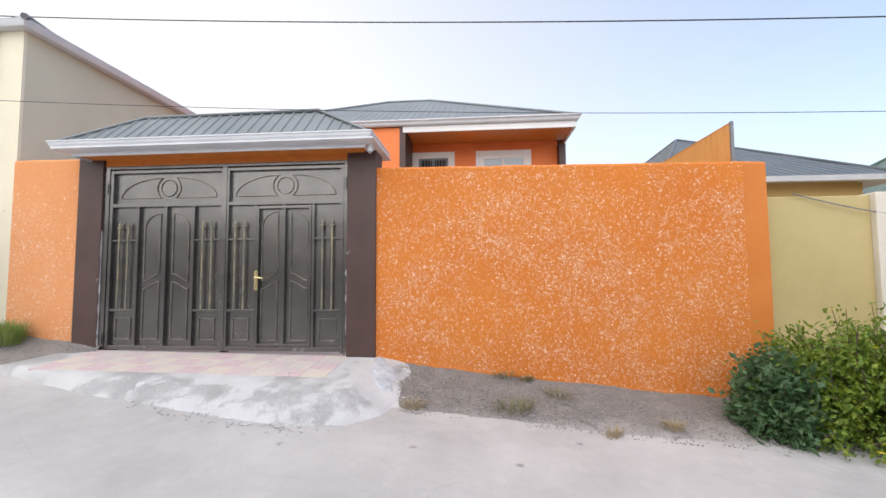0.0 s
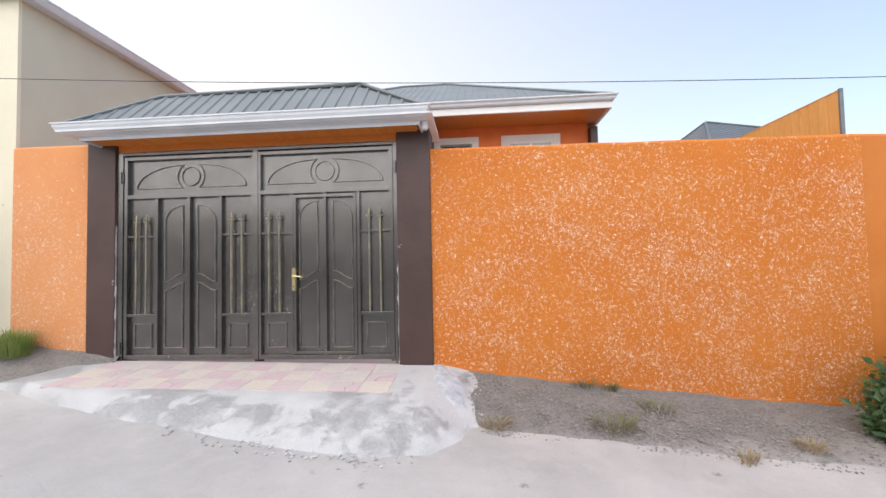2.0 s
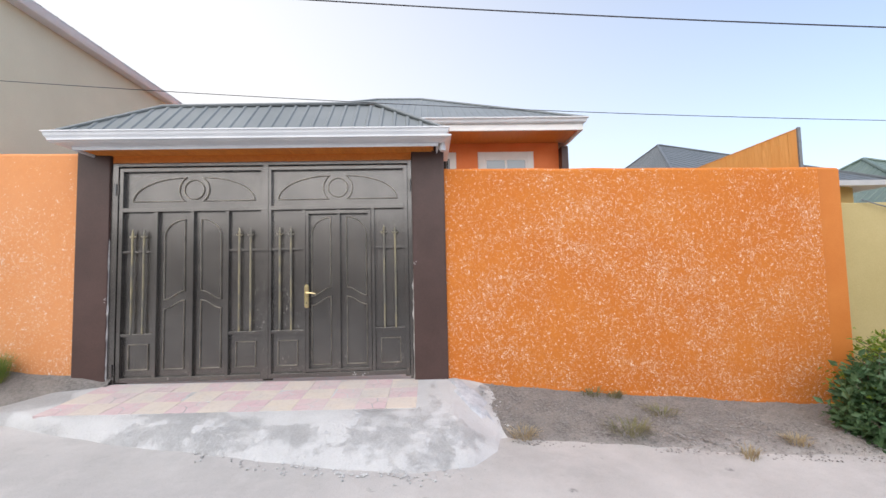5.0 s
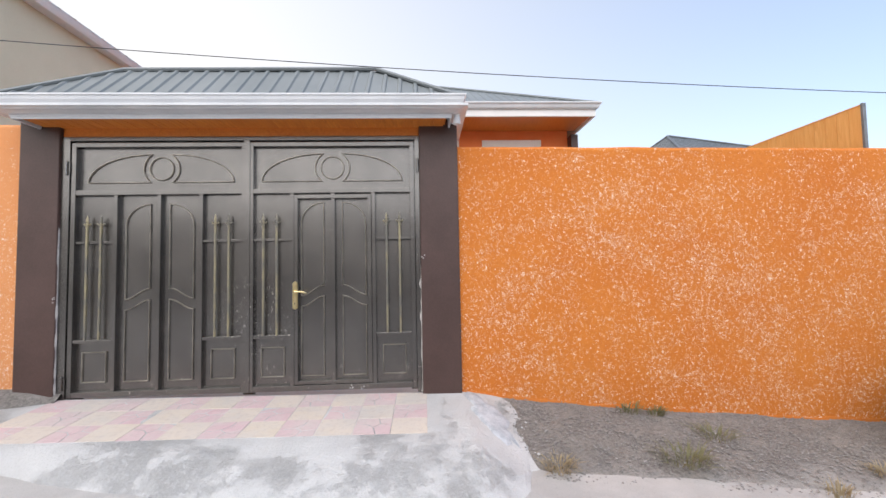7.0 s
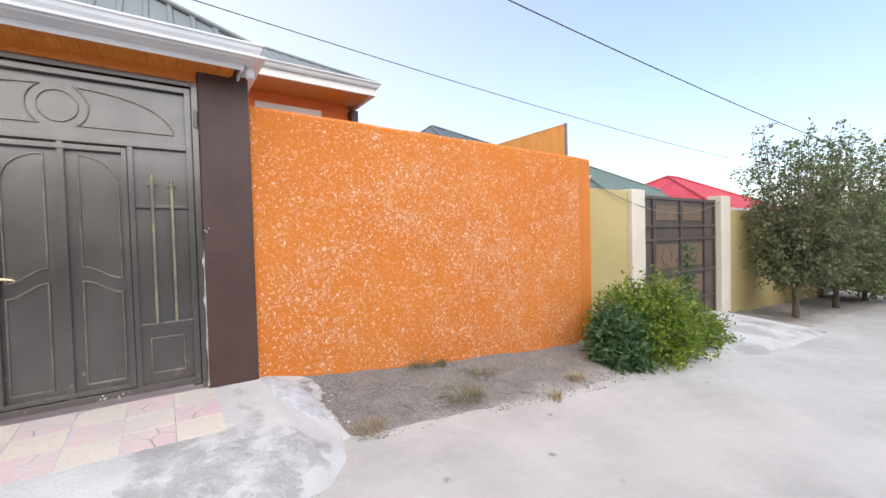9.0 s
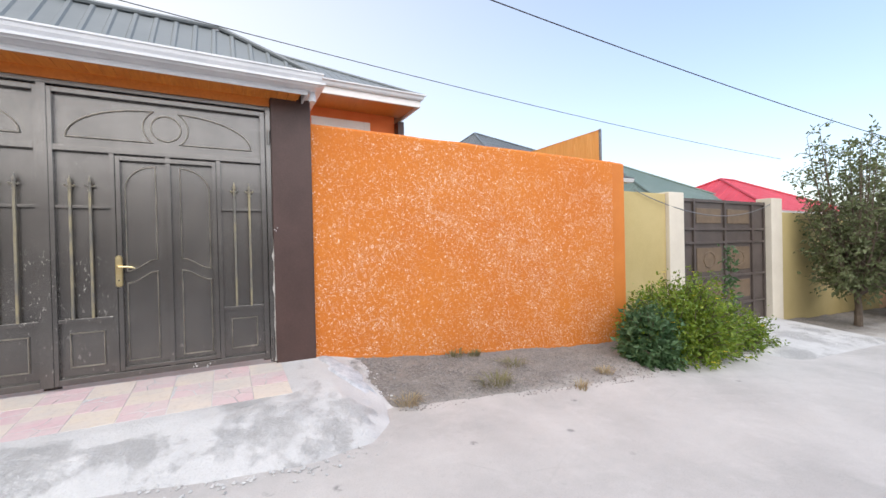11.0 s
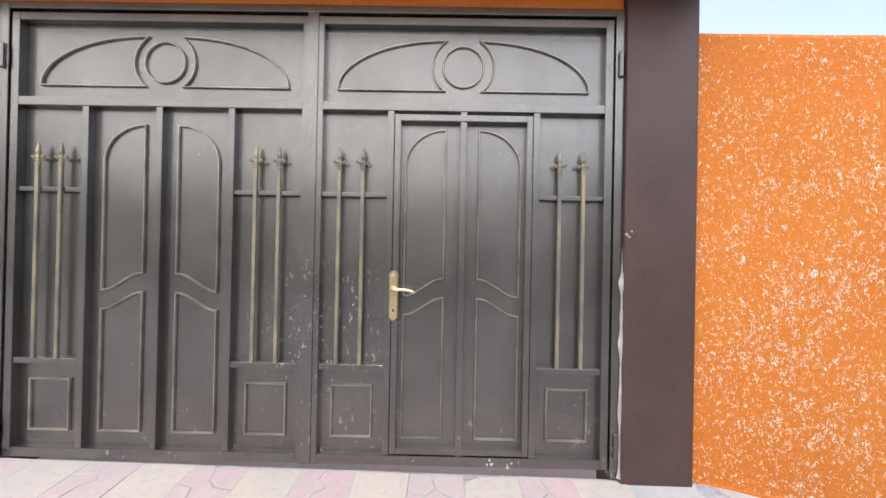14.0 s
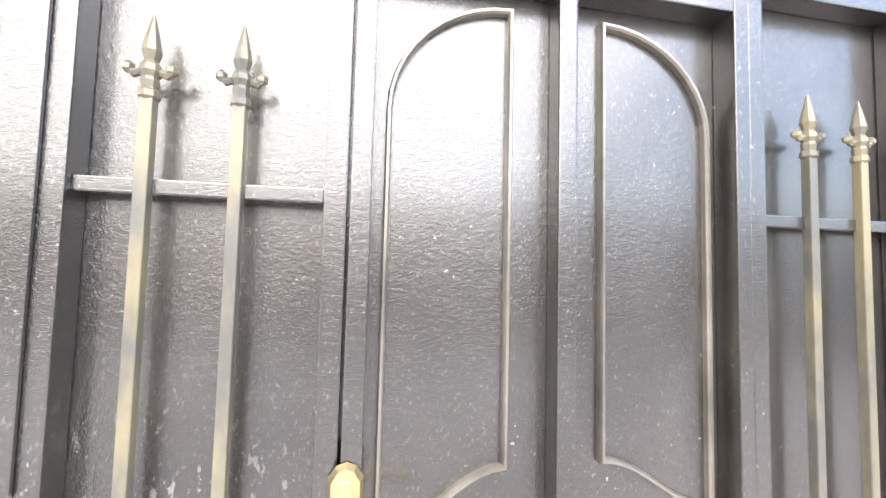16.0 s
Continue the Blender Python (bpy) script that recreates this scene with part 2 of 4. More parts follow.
def timber(name, a, b, axis):
    m = Mat(name, 0.42)
    scl = {"x": (0.12, 1, 1), "y": (1, 0.12, 1), "z": (1, 1, 0.12)}[axis]
    g = m.noise(26, 5, 0.6, m.mapped((0, 0, 0), scl), 1.2)
    c = m.mix(m.span(g, 0.3, 0.7), a, b)
    c = m.mix(m.calc("MULTIPLY", m.rand(), 0.5), c, a)
    m.color(c)
    m.bump(g, 0.1, 0.003)
    return m.m


def leaf_mat(name, a, b, tip=None):
    m = Mat(name, 0.5)
    c = m.mix(m.span(m.noise(5, 3), 0.35, 0.65), a, b)
    if tip:
        c = m.mix(m.span(m.noise(14, 3), 0.5, 0.7), c, tip)
    m.color(c)
    thin = m.node("ShaderNodeBsdfTranslucent")
    m.link(c, thin.inputs["Color"])
    both = m.node("ShaderNodeMixShader", Fac=0.38)
    m.link(m.b.outputs[0], both.inputs[1])
    m.link(thin.outputs[0], both.inputs[2])
    m.link(both.outputs[0], m.t.nodes["Material Output"].inputs["Surface"])
    return m.m


def far_roof(name, a, b):
    m = Mat(name, 0.45)
    m.color(m.mix(m.span(m.noise(1.3, 4), 0.35, 0.7), a, b))
    m.bump(m.noise(30, 2), 0.05, 0.003)
    return m.m


MOULD = moulding_paint()
# the second copy, for the west wall, has haze mixed into its orange
STUCCO, STUCCO_PALE = stucco("orange_stucco", 0.0, 0.0), stucco("hazed_orange_stucco", -0.02, 0.7)
GATE, SPEAR, ROAD, CONC, GRAVEL = gate_paint(), spear_paint(), road_mat(), concrete(), gravel_mat()
ORANGE = plain("orange_paint", (0.55, 0.16, 0.02), (0.63, 0.21, 0.036), 0.7, 2.0, 80, 0.3)
HOUSE_ORANGE = plain("house_orange", (0.80, 0.20, 0.05), (0.86, 0.25, 0.075), 0.7, 2.0, 60, 0.3)
BROWN = plain("brown_paint", (0.056, 0.030, 0.025), (0.086, 0.048, 0.041), 0.5, 1.6, 70, 0.35)
GUTTER = plain("white_gutter", (0.60, 0.62, 0.65), (0.70, 0.71, 0.73), 0.35, 3.0, 90, 0.05)
WHITE = plain("white_trim", (0.80, 0.79, 0.77), (0.85, 0.84, 0.82), 0.6, 3.0, 90, 0.1)
ROOF = far_roof("grey_sheet_roof", (0.15, 0.17, 0.178), (0.19, 0.21, 0.218))
ROOF_DARK = far_roof("dark_sheet_roof", (0.085, 0.10, 0.11), (0.12, 0.135, 0.145))
ROOF_GREEN = far_roof("green_sheet_roof", (0.10, 0.15, 0.13), (0.14, 0.19, 0.165))
ROOF_RED = far_roof("red_sheet_roof", (0.45, 0.03, 0.05), (0.56, 0.05, 0.075))
SOFFIT = timber("varnished_soffit", (0.54, 0.16, 0.028), (0.74, 0.28, 0.05), "y")
CLAD = timber("timber_cladding", (0.72, 0.33, 0.08), (0.86, 0.46, 0.15), "z")
BEIGE = plain("beige_render", (0.55, 0.515, 0.39), (0.62, 0.585, 0.45), 0.85, 0.9, 60, 0.3)
GREY_RENDER = plain("grey_render", (0.27, 0.25, 0.23), (0.36, 0.335, 0.31), 0.85, 0.8, 50, 0.3)
# brighter copy of the beige, for the lit front of the west house
CREAM_LIT = plain("lit_cream_render", (0.72, 0.66, 0.50), (0.80, 0.74, 0.58), 0.85, 1.2, 60, 0.25)
OLIVE = plain("olive_render", (0.44, 0.35, 0.15), (0.52, 0.42, 0.20), 0.85, 1.0, 60, 0.3)
YELLOW = plain("yellow_render", (0.66, 0.46, 0.17), (0.74, 0.53, 0.22), 0.85, 1.0, 60, 0.2)
PALE = plain("pale_pillar", (0.60, 0.55, 0.46), (0.70, 0.65, 0.55), 0.8, 1.5, 60, 0.25)
PEACH = plain("peach_render", (0.66, 0.40, 0.24), (0.74, 0.48, 0.30), 0.85, 1.0, 60, 0.2)
PLASTER = plain("chipped_plaster", (0.30, 0.29, 0.28), (0.60, 0.58, 0.56), 0.9, 14.0, 90, 0.6, dist=0.01)
NGATE = plain("neighbour_gate_brown", (0.075, 0.06, 0.053), (0.11, 0.088, 0.078), 0.45, 3, 70, 0.15)
NGOLD = plain("neighbour_gate_panel", (0.13, 0.092, 0.06), (0.19, 0.135, 0.085), 0.5, 6, 70, 0.2)
BRASS = plain("brass", (0.66, 0.53, 0.27), (0.78, 0.66, 0.38), 0.3, 20, 150, 0.05, 1.0)
STEEL = plain("grey_steel", (0.16, 0.165, 0.17), (0.24, 0.245, 0.25), 0.4, 12, 100, 0.1, 0.5)
CABLE = plain("black_cable", (0.03, 0.03, 0.035), (0.05, 0.05, 0.055), 0.6, 5, 90, 0.0)
DARK = plain("dark_room", (0.02, 0.02, 0.02), (0.035, 0.033, 0.03), 0.8, 3, 60, 0.1)
PINK_TILE = tile_mat("pink_tile", (0.58, 0.41, 0.44), (0.65, 0.48, 0.50))
CREAM_TILE = tile_mat("cream_tile", (0.62, 0.545, 0.45), (0.68, 0.61, 0.52))
BUSH_LEAF = leaf_mat("bush_leaf", (0.10, 0.18, 0.022), (0.19, 0.29, 0.032), (0.34, 0.38, 0.04))
BUSH_DARK = leaf_mat("bush_blue_leaf", (0.065, 0.14, 0.06), (0.12, 0.21, 0.09))
TREE_LEAF = leaf_mat("tree_leaf", (0.11, 0.14, 0.06), (0.19, 0.22, 0.10))
GRASS = leaf_mat("grass_blade", (0.19, 0.20, 0.10), (0.30, 0.28, 0.15))
WEED = leaf_mat("weed_blade", (0.17, 0.26, 0.06), (0.30, 0.36, 0.11))
DRY = leaf_mat("dry_grass_blade", (0.38, 0.31, 0.19), (0.50, 0.42, 0.27))
FLOWER = leaf_mat("yellow_flower", (0.80, 0.62, 0.03), (0.85, 0.70, 0.06))
BARK = plain("bark", (0.10, 0.075, 0.055), (0.19, 0.15, 0.115), 0.9, 9, 60, 0.8, dist=0.02)
STONE = plain("gravel_stone", (0.17, 0.16, 0.155), (0.38, 0.36, 0.345), 0.9, 30, 120, 0.4)
SPILL = plain("dried_plaster", (0.34, 0.365, 0.40), (0.60, 0.62, 0.65), 0.85, 9.0, 80, 0.6, dist=0.012)
GLASS = Mat("window_glass", 0.04).color((0.30, 0.36, 0.40)).m
GLASS.node_tree.nodes["Principled BSDF"].inputs["Specular IOR Level"].default_value = 0.9


# ---- mesh helpers ----
def mesh_ob(name, verts, faces, mat, parent=None, smooth=False):
    me = bpy.data.meshes.new(name)
    me.from_pydata([tuple(v) for v in verts], [], faces)
    for m in mat if isinstance(mat, (list, tuple)) else [mat]:
        me.materials.append(m)
    bm = bmesh.new()
    bm.from_mesh(me)
    bmesh.ops.recalc_face_normals(bm, faces=bm.faces)
    bm.to_mesh(me)
    bm.free()
    if smooth:
        me.polygons.foreach_set("use_smooth", [True] * len(me.polygons))
    ob = new(name, me)
    if parent:
        ob.parent = parent
    return ob


class Build:
    """Collects several solids into one mesh."""

    def __init__(self):
        self.v, self.f = [], []

    def add(self, verts, faces):
        n = len(self.v)
        self.v += [tuple(p) for p in verts]
        self.f += [tuple(i + n for i in f) for f in faces]
        return self

    def box(self, x0, x1, y0, y1, z0, z1, c=0.0):
        """A box; c: the chamfer of its edges."""
        bm = bmesh.new()
        bmesh.ops.create_cube(bm, size=1)
        for v in bm.verts:
            v.co = ((x0 + x1) / 2 + v.co.x * (x1 - x0), (y0 + y1) / 2 + v.co.y * (y1 - y0), (z0 + z1) / 2 + v.co.z * (z1 - z0))
        if c:
            bmesh.ops.bevel(bm, geom=bm.edges[:], offset=c, segments=2, affect="EDGES", profile=0.6)
        bm.verts.index_update()
        self.add([v.co.copy() for v in bm.verts], [[v.index for v in f.verts] for f in bm.faces])
        bm.free()
        return self

    def sweep(self, pts, w, y0, y1, closed=False):
        """A flat bar of width w along points (x, z), from y0 (front) to y1."""
        p = [Vector(q) for q in pts]
        n = len(p)
        ring = []
        for i in range(n):
            a = p[i - 1] if (i or closed) else p[i]
            b = p[(i + 1) % n] if (i < n - 1 or closed) else p[i]
            d1, d2 = (p[i] - a), (b - p[i])
            d1 = d1.normalized() if d1.length else d2.normalized()
            d2 = d2.normalized() if d2.length else d1
            t = (d1 + d2).normalized()
            k = 1 / max(0.5, math.sqrt(max(0.0, (1 + d1.dot(d2)) / 2)))
            s = Vector((-t.y, t.x)) * (w / 2 * k)
            c = 0.3
            ring.append([(p[i].x + s.x, y1, p[i].y + s.y), (p[i].x + s.x, y0 + c * (y1 - y0), p[i].y + s.y), (p[i].x + s.x * 0.45, y0, p[i].y + s.y * 0.45),
                         (p[i].x - s.x * 0.45, y0, p[i].y - s.y * 0.45), (p[i].x - s.x, y0 + c * (y1 - y0), p[i].y - s.y), (p[i].x - s.x, y1, p[i].y - s.y)])
        v = [q for r in ring for q in r]
        f = []
        for i in range(n if closed else n - 1):
            j = (i + 1) % n
            f += [(6 * i + k, 6 * i + k + 1, 6 * j + k + 1, 6 * j + k) for k in range(5)]
        if not closed:
            f += [tuple(range(6)), tuple(range(6 * n - 1, 6 * n - 7, -1))]
        return self.add(v, f)

    def lathe(self, cx, cy, prof, sides=8):
        """A turned piece on an upright axis from (radius, z) pairs."""
        v = [(cx + r * math.cos(2 * math.pi * k / sides), cy + r * math.sin(2 * math.pi * k / sides), z) for r, z in prof for k in range(sides)]
        f = [(sides * i + k, sides * i + (k + 1) % sides, sides * (i + 1) + (k + 1) % sides, sides * (i + 1) + k) for i in range(len(prof) - 1) for k in range(sides)]
        f += [tuple(range(sides)), tuple(range(sides * (len(prof) - 1), sides * len(prof)))]
        return self.add(v, f)

    def tube(self, pts, radii, sides=6):
        """A round bar through 3D points."""
        p = [Vector(q) for q in pts]
        if isinstance(radii, (int, float)):
            radii = [radii] * len(p)
        v = []
        for i, q in enumerate(p):
            d = (p[min(i + 1, len(p) - 1)] - p[max(i - 1, 0)]).normalized()
            a = d.cross(Vector((0, 0, 1)) if abs(d.z) < 0.9 else Vector((1, 0, 0))).normalized()
            b = d.cross(a)
            v += [q + (a * math.cos(2 * math.pi * k / sides) + b * math.sin(2 * math.pi * k / sides)) * radii[i] for k in range(sides)]
        f = [(sides * i + k, sides * i + (k + 1) % sides, sides * (i + 1) + (k + 1) % sides, sides * (i + 1) + k) for i in range(len(p) - 1) for k in range(sides)]
        f += [tuple(range(sides)), tuple(range(sides * (len(p) - 1), sides * len(p)))]
        return self.add(v, f)

    def prism(self, foot, z0, z1):
        """An upright prism on a plan outline; z1 may be a list, one height a corner."""
        n = len(foot)
        tops = z1 if isinstance(z1, (list, tuple)) else [z1] * n
        v = [(x, y, z0) for x, y in foot] + [(x, y, z) for (x, y), z in zip(foot, tops)]
        f = [tuple(range(n)), tuple(range(n, 2 * n))] + [(i, (i + 1) % n, n + (i + 1) % n, n + i) for i in range(n)]
        return self.add(v, f)

    def rim(self, x0, x1, y0, y1, prof):
        """A moulding round a rectangle; prof: a closed outline of (outward, z)."""
        n = len(prof)
        v = []
        for sx, sy in ((0, 0), (1, 0), (1, 1), (0, 1)):
            for o, z in prof:
                v.append((x1 + o if sx else x0 - o, y1 + o if sy else y0 - o, z))
        f = [(n * c + k, n * c + (k + 1) % n, n * ((c + 1) % 4) + (k + 1) % n, n * ((c + 1) % 4) + k) for c in range(4) for k in range(n)]
        return self.add(v, f)

    def ribbed(self, o, u, v, length, reach, pitch=0.2, rib=0.015, width=0.05):
        """A ribbed sheet from the eave o along u; reach(s) gives how far it goes up along v at s."""
        o, u, v = Vector(o), Vector(u).normalized(), Vector(v).normalized()
        nrm = u.cross(v)
        nrm = nrm if nrm.z > 0 else -nrm
        s, prof = 0.0, []
        while s < length:
            for ds, h in ((0, 0), (0.012, rib), (width - 0.012, rib), (width, 0)):
                if s + ds <= length:
                    prof.append((s + ds, h))
            s += pitch
        prof.append((length, 0))
        pts, faces = [], []
        for a, h in prof:
            r = max(0.0, reach(a))
            pts += [o + u * a + nrm * h, o + u * a + v * r + nrm * h]
        faces = [(2 * i, 2 * i + 1, 2 * i + 3, 2 * i + 2) for i in range(len(prof) - 1)]
        return self.add(pts, faces)

    def done(self, name, mat, parent=None, smooth=False):
        return mesh_ob(name, self.v, self.f, mat, parent, smooth)


def thing(name, at=(0, 0, 0), **tags):
    ob = new(name)
    ob.location = at
    ob.empty_display_size = 0.1
    return tagged(ob, **tags)


def under(ob, parent):
    """Make ob a part of parent, keeping its place."""
    ob.parent = parent
    ob.matrix_parent_inverse = Matrix.Translation(-parent.location)
    return ob


def hip_roof(name, x0, x1, y0, y1, z, ridge, mat, parent, pitch=0.2, cap=0.05):
    """A hipped roof of ribbed sheets over a rectangle; ridge: its two ends (x, y, z)."""
    a, b = Vector(ridge[0]), Vector(ridge[1])
    b_ = Build()
    c = [Vector((x0, y0, z)), Vector((x1, y0, z)), Vector((x1, y1, z)), Vector((x0, y1, z))]
    for p, q, tops in ((c[0], c[1], (a, b)), (c[1], c[2], (b, b)), (c[2], c[3], (b, a)), (c[3], c[0], (a, a))):
        u = (q - p).normalized()
        n = (q - p).cross(tops[0] - p).normalized()
        v = n.cross(u)
        v = v if v.z > 0 else -v
        s0, s1 = (tops[0] - p).dot(u), (tops[1] - p).dot(u)
        h = (tops[0] - p).dot(v)
        L = (q - p).length

        def reach(s, s0=s0, s1=s1, h=h, L=L):
            return h * min(1.0, s / max(s0, 1e-3), (L - s) / max(L - s1, 1e-3))

        b_.ribbed(p, u, v, L, reach, pitch)
    under(b_.done("roof_sheet", mat), parent)
    caps = Build()
    up = Vector((0, 0, 0.02))
    for p, q in ((a, b), (c[0], a), (c[3], a), (c[1], b), (c[2], b)):
        if (q - p).length > 0.05:
            caps.tube([p + up, q + up], cap, 6)
    under(caps.done("ridge_cap", mat), parent)


# ---- ground ----
def road_z(x, y):
    """The lane falls away to the east."""
    xs = max(-14.0, min(15.0, x))
    return -0.085 - 0.048 * xs + (0.012 * math.sin(x * 0.9) * math.sin(y * 1.1 + 0.5) if abs(x) < 20 and abs(y) < 8 else 0)


def wall_y(x):
    """The front of the boundary line."""
    return 5.33 if x < -1.19 else 5.33 - 0.033 * (x + 1.19)


def foot_z(x):
    """The ground at the foot of the boundary wall."""
    xs = [-14, -6.5, -5.5, -3.4, -1.2, -0.67, 0.66, 2.0, 3.1, 5.0, 9.0, 16.0, 40.0]
    zs = [0.80, 0.53, 0.43, 0.34, 0.28, 0.20, 0.06, -0.05, -0.11, -0.2, -0.42, -0.75, -0.75]
    return float(np.interp(x, xs, zs))


def sheet(name, xs, ys, height, mat, smooth=True):
    v = [(x, y, height(x, y)) for y in ys for x in xs]
    n = len(xs)
    f = [(n * j + i, n * j + i + 1, n * j + n + i + 1, n * j + n + i) for j in range(len(ys) - 1) for i in range(n - 1)]
    return mesh_ob(name, v, f, mat, None, smooth)


def spaced(*stops):
    """Stops (value, step): values from each stop to the next in steps."""
    out = []
    for (a, step), (b, _) in zip(stops, stops[1:]):
        n = max(1, round((b - a) / step))
        out += [a + (b - a) * i / n for i in range(n)]
    return out + [stops[-1][0]]


xs = spaced((-600, 150), (-40, 4), (-12, 0.25), (18, 3), (60, 150), (900, 1))
ys = spaced((-600, 150), (-30, 3), (-4, 0.25), (5.0, 0.5), (6.0, 4), (40, 150), (900, 1))
tagged(sheet("ground", xs, ys, road_z, ROAD), "pale dusty grey lane sloping gently between walls", "road", kind="structure")


def lump(x, y, k=1.0):
    return k * (noise.noise((x * 2.1, y * 2.1, 0.3)) * 0.03 + noise.noise((x * 6, y * 6, 1.7)) * 0.012 + noise.noise((x * 19, y * 19, 4.0)) * 0.006)


def verge(name, x0, x1, edge, label, back=wall_y):
    """A bank of loose gravel from the lane's edge up to the wall's foot."""
    nx, ny = int((x1 - x0) / 0.06), 22

    v, f = [], []
    for j in range(ny + 1):
        for i in range(nx + 1):
            x = x0 + (x1 - x0) * i / nx
            e = edge(x) + 0.05 * noise.noise((x * 3, 0, 7))
            k = j / ny
            y = e + (back(x) + 0.03 - e) * k
            side = min(1.0, (x - x0) / 0.12, (x1 - x) / 0.3)
            top = foot_z(x)
            z = road_z(x, y) - 0.012 + (top - road_z(x, y) + 0.012) * (k ** 0.8) + lump(x, y, min(1, k * 4) * max(0.0, side))
            if side < 0.02 and x1 > 0:
                z -= 0.03
            v.append((x, y, z))
    n = nx + 1
    f = [(n * j + i, n * j + i + 1, n * j + n + i + 1, n * j + n + i) for j in range(ny) for i in range(nx)]
    return tagged(mesh_ob(name, v, f, GRAVEL, None, True), label, "gravel verge", kind="structure")


def edge_east(x):
    return float(np.interp(x, [-1.2, -0.8, -0.6, 0.5, 1.4, 3.0, 5.2], [4.5, 4.35, 4.27, 4.2, 4.05, 4.0, 4.1]))


def edge_west(x):
    return float(np.interp(x, [-12, -6.6, -5.9, -5.2], [4.3, 4.45, 4.75, 5.1]))


verge("pavement_gravel_east", -1.0, 5.6, edge_east, "grey gravel and dry soil bank at the wall foot")
verge("pavement_gravel_west", -12.0, -5.15, edge_west, "grey soil heap beside the concrete apron")

verge("pavement_soil_far", 9.2, 16.8, lambda x: 3.75, "bare brown soil under the trees at the lane edge", lambda x: 5.26)

# concrete apron in front of the gate
APRON = [(-6.5, 4.72), (-5.7, 4.55), (-4.9, 4.3), (-4.0, 4.04), (-2.9, 3.80), (-2.1, 3.62), (-1.5, 3.60), (-1.1, 3.70), (-0.85, 4.0), (-0.78, 4.3)]


def apron_front(x):
    return float(np.interp(x, [p[0] for p in APRON], [p[1] for p in APRON])) + 0.03 * noise.noise((x * 2.7, 3.0, 0))


def tile_z(x, y):
    return 0.325 - 0.012 * (x + 5.2) - 0.062 * (5.33 - y)


def apron_z(x, y):
    e = apron_front(x)
    k = max(0.0, min(1.0, (y - e) / max(0.1, 4.44 - e)))
    top = tile_z(x, max(y, 4.44)) - 0.0015
    z = road_z(x, y) - 0.02 + (top - road_z(x, y) + 0.02) * (1 - (1 - k) ** 2.2)
    side = max(0.0, min(1.0, (-0.72 + 0.08 * noise.noise((0, y * 3, 5)) - x) / 0.5))
    low = min(z, foot_z(x) + 0.01 if y > 4.9 else z)
    z = z if x < -1.5 else low * 0 + z * side + (road_z(x, y) * (1 - (y - 4.2) / 1.1) + foot_z(x) * (y - 4.2) / 1.1 - 0.03 if y > 4.2 else road_z(x, y) - 0.02) * (1 - side)
    west = max(0.0, min(1.0, (x + 6.5) / 0.9))
    z = (road_z(x, y) - 0.05) * (1 - west) + z * west
    return z + lump(x, y, 0.03 if y > 4.42 else 0.28 * min(1, k * 3))


nx, ny = 150, 40
v = []
for j in range(ny + 1):
    for i in range(nx + 1):
        x = -6.5 + 5.8 * i / nx
        e = apron_front(x)
        y = e + (5.34 - e) * j / ny
        v.append((x, y, apron_z(x, y)))
f = [((nx + 1) * j + i, (nx + 1) * j + i + 1, (nx + 1) * j + nx + i + 2, (nx + 1) * j + nx + i + 1) for j in range(ny) for i in range(nx)]
apron = tagged(mesh_ob("pavement_apron", v, f, CONC, None, True), "pale trowelled concrete ramp in front of the gate", "concrete ramp", kind="structure")

# ---- boundary walls ----
def wall_strip(name, x0, x1, top0, top1, mat, label, thick=0.25, base=-0.6, front=None, lift=0.0):
    """A wall along the boundary line with a softly rounded, slightly uneven coping."""
    n = max(2, int((x1 - x0) / 0.12))
    b = Build()
    prof = [(0.0, base, 0), (0.0, -0.035, 1), (0.012, -0.012, 1), (0.04, 0.0, 1), (thick - 0.04, 0.0, 1), (thick, -0.03, 1), (thick, base, 0)]
    v = []
    for i in range(n + 1):
        x = x0 + (x1 - x0) * i / n
        t = top0 + (top1 - top0) * i / n + 0.008 * noise.noise((x * 2.3, 0, 9))
        y = (front if front is not None else wall_y(x)) - lift
        v += [(x, y + o, t + h if k else h) for o, h, k in prof]
    m = len(prof)
    f = [(m * i + k, m * i + k + 1, m * i + m + k + 1, m * i + m + k) for i in range(n) for k in range(m - 1)]
    f += [tuple(range(m)), tuple(range(m * n, m * n + m))]
    return tagged(b.add(v, f).done(name, mat), label, "wall", kind="structure")


wall_strip("wall_east", -1.225, 3.40, 2.83, 2.745, STUCCO, "orange stucco boundary wall flecked with white chips")
wall_strip("trim_east_end", 3.40, 3.66, 2.745, 2.735, ORANGE, "smooth orange painted end of the boundary wall")
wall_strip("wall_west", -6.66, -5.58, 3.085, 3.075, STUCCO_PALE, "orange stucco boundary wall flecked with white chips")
b = Build()
for i in range(24):
    x = -1.18 + 4.55 * i / 24
    x2 = x + 4.55 / 24
    z = foot_z(x) + 0.008 + 0.04 * noise.noise((x * 4, 1, 1))
    z2 = foot_z(x2) + 0.008 + 0.04 * noise.noise((x2 * 4, 1, 1))
    ya, yb = wall_y(x) - 0.006, wall_y(x2) - 0.006
    b.add([(x, ya, -0.5), (x2, yb, -0.5), (x2, yb, z2), (x, ya, z), (x, ya + 0.05, z + 0.02), (x2, yb + 0.05, z2 + 0.02)], [(0, 1, 2, 3), (3, 2, 5, 4)])
tagged(b.done("baseboard_east", ORANGE), "smooth orange paint band along the wall foot", "wall base", kind="structure")

PIL = ((-5.585, -5.205), (-1.615, -1.215))
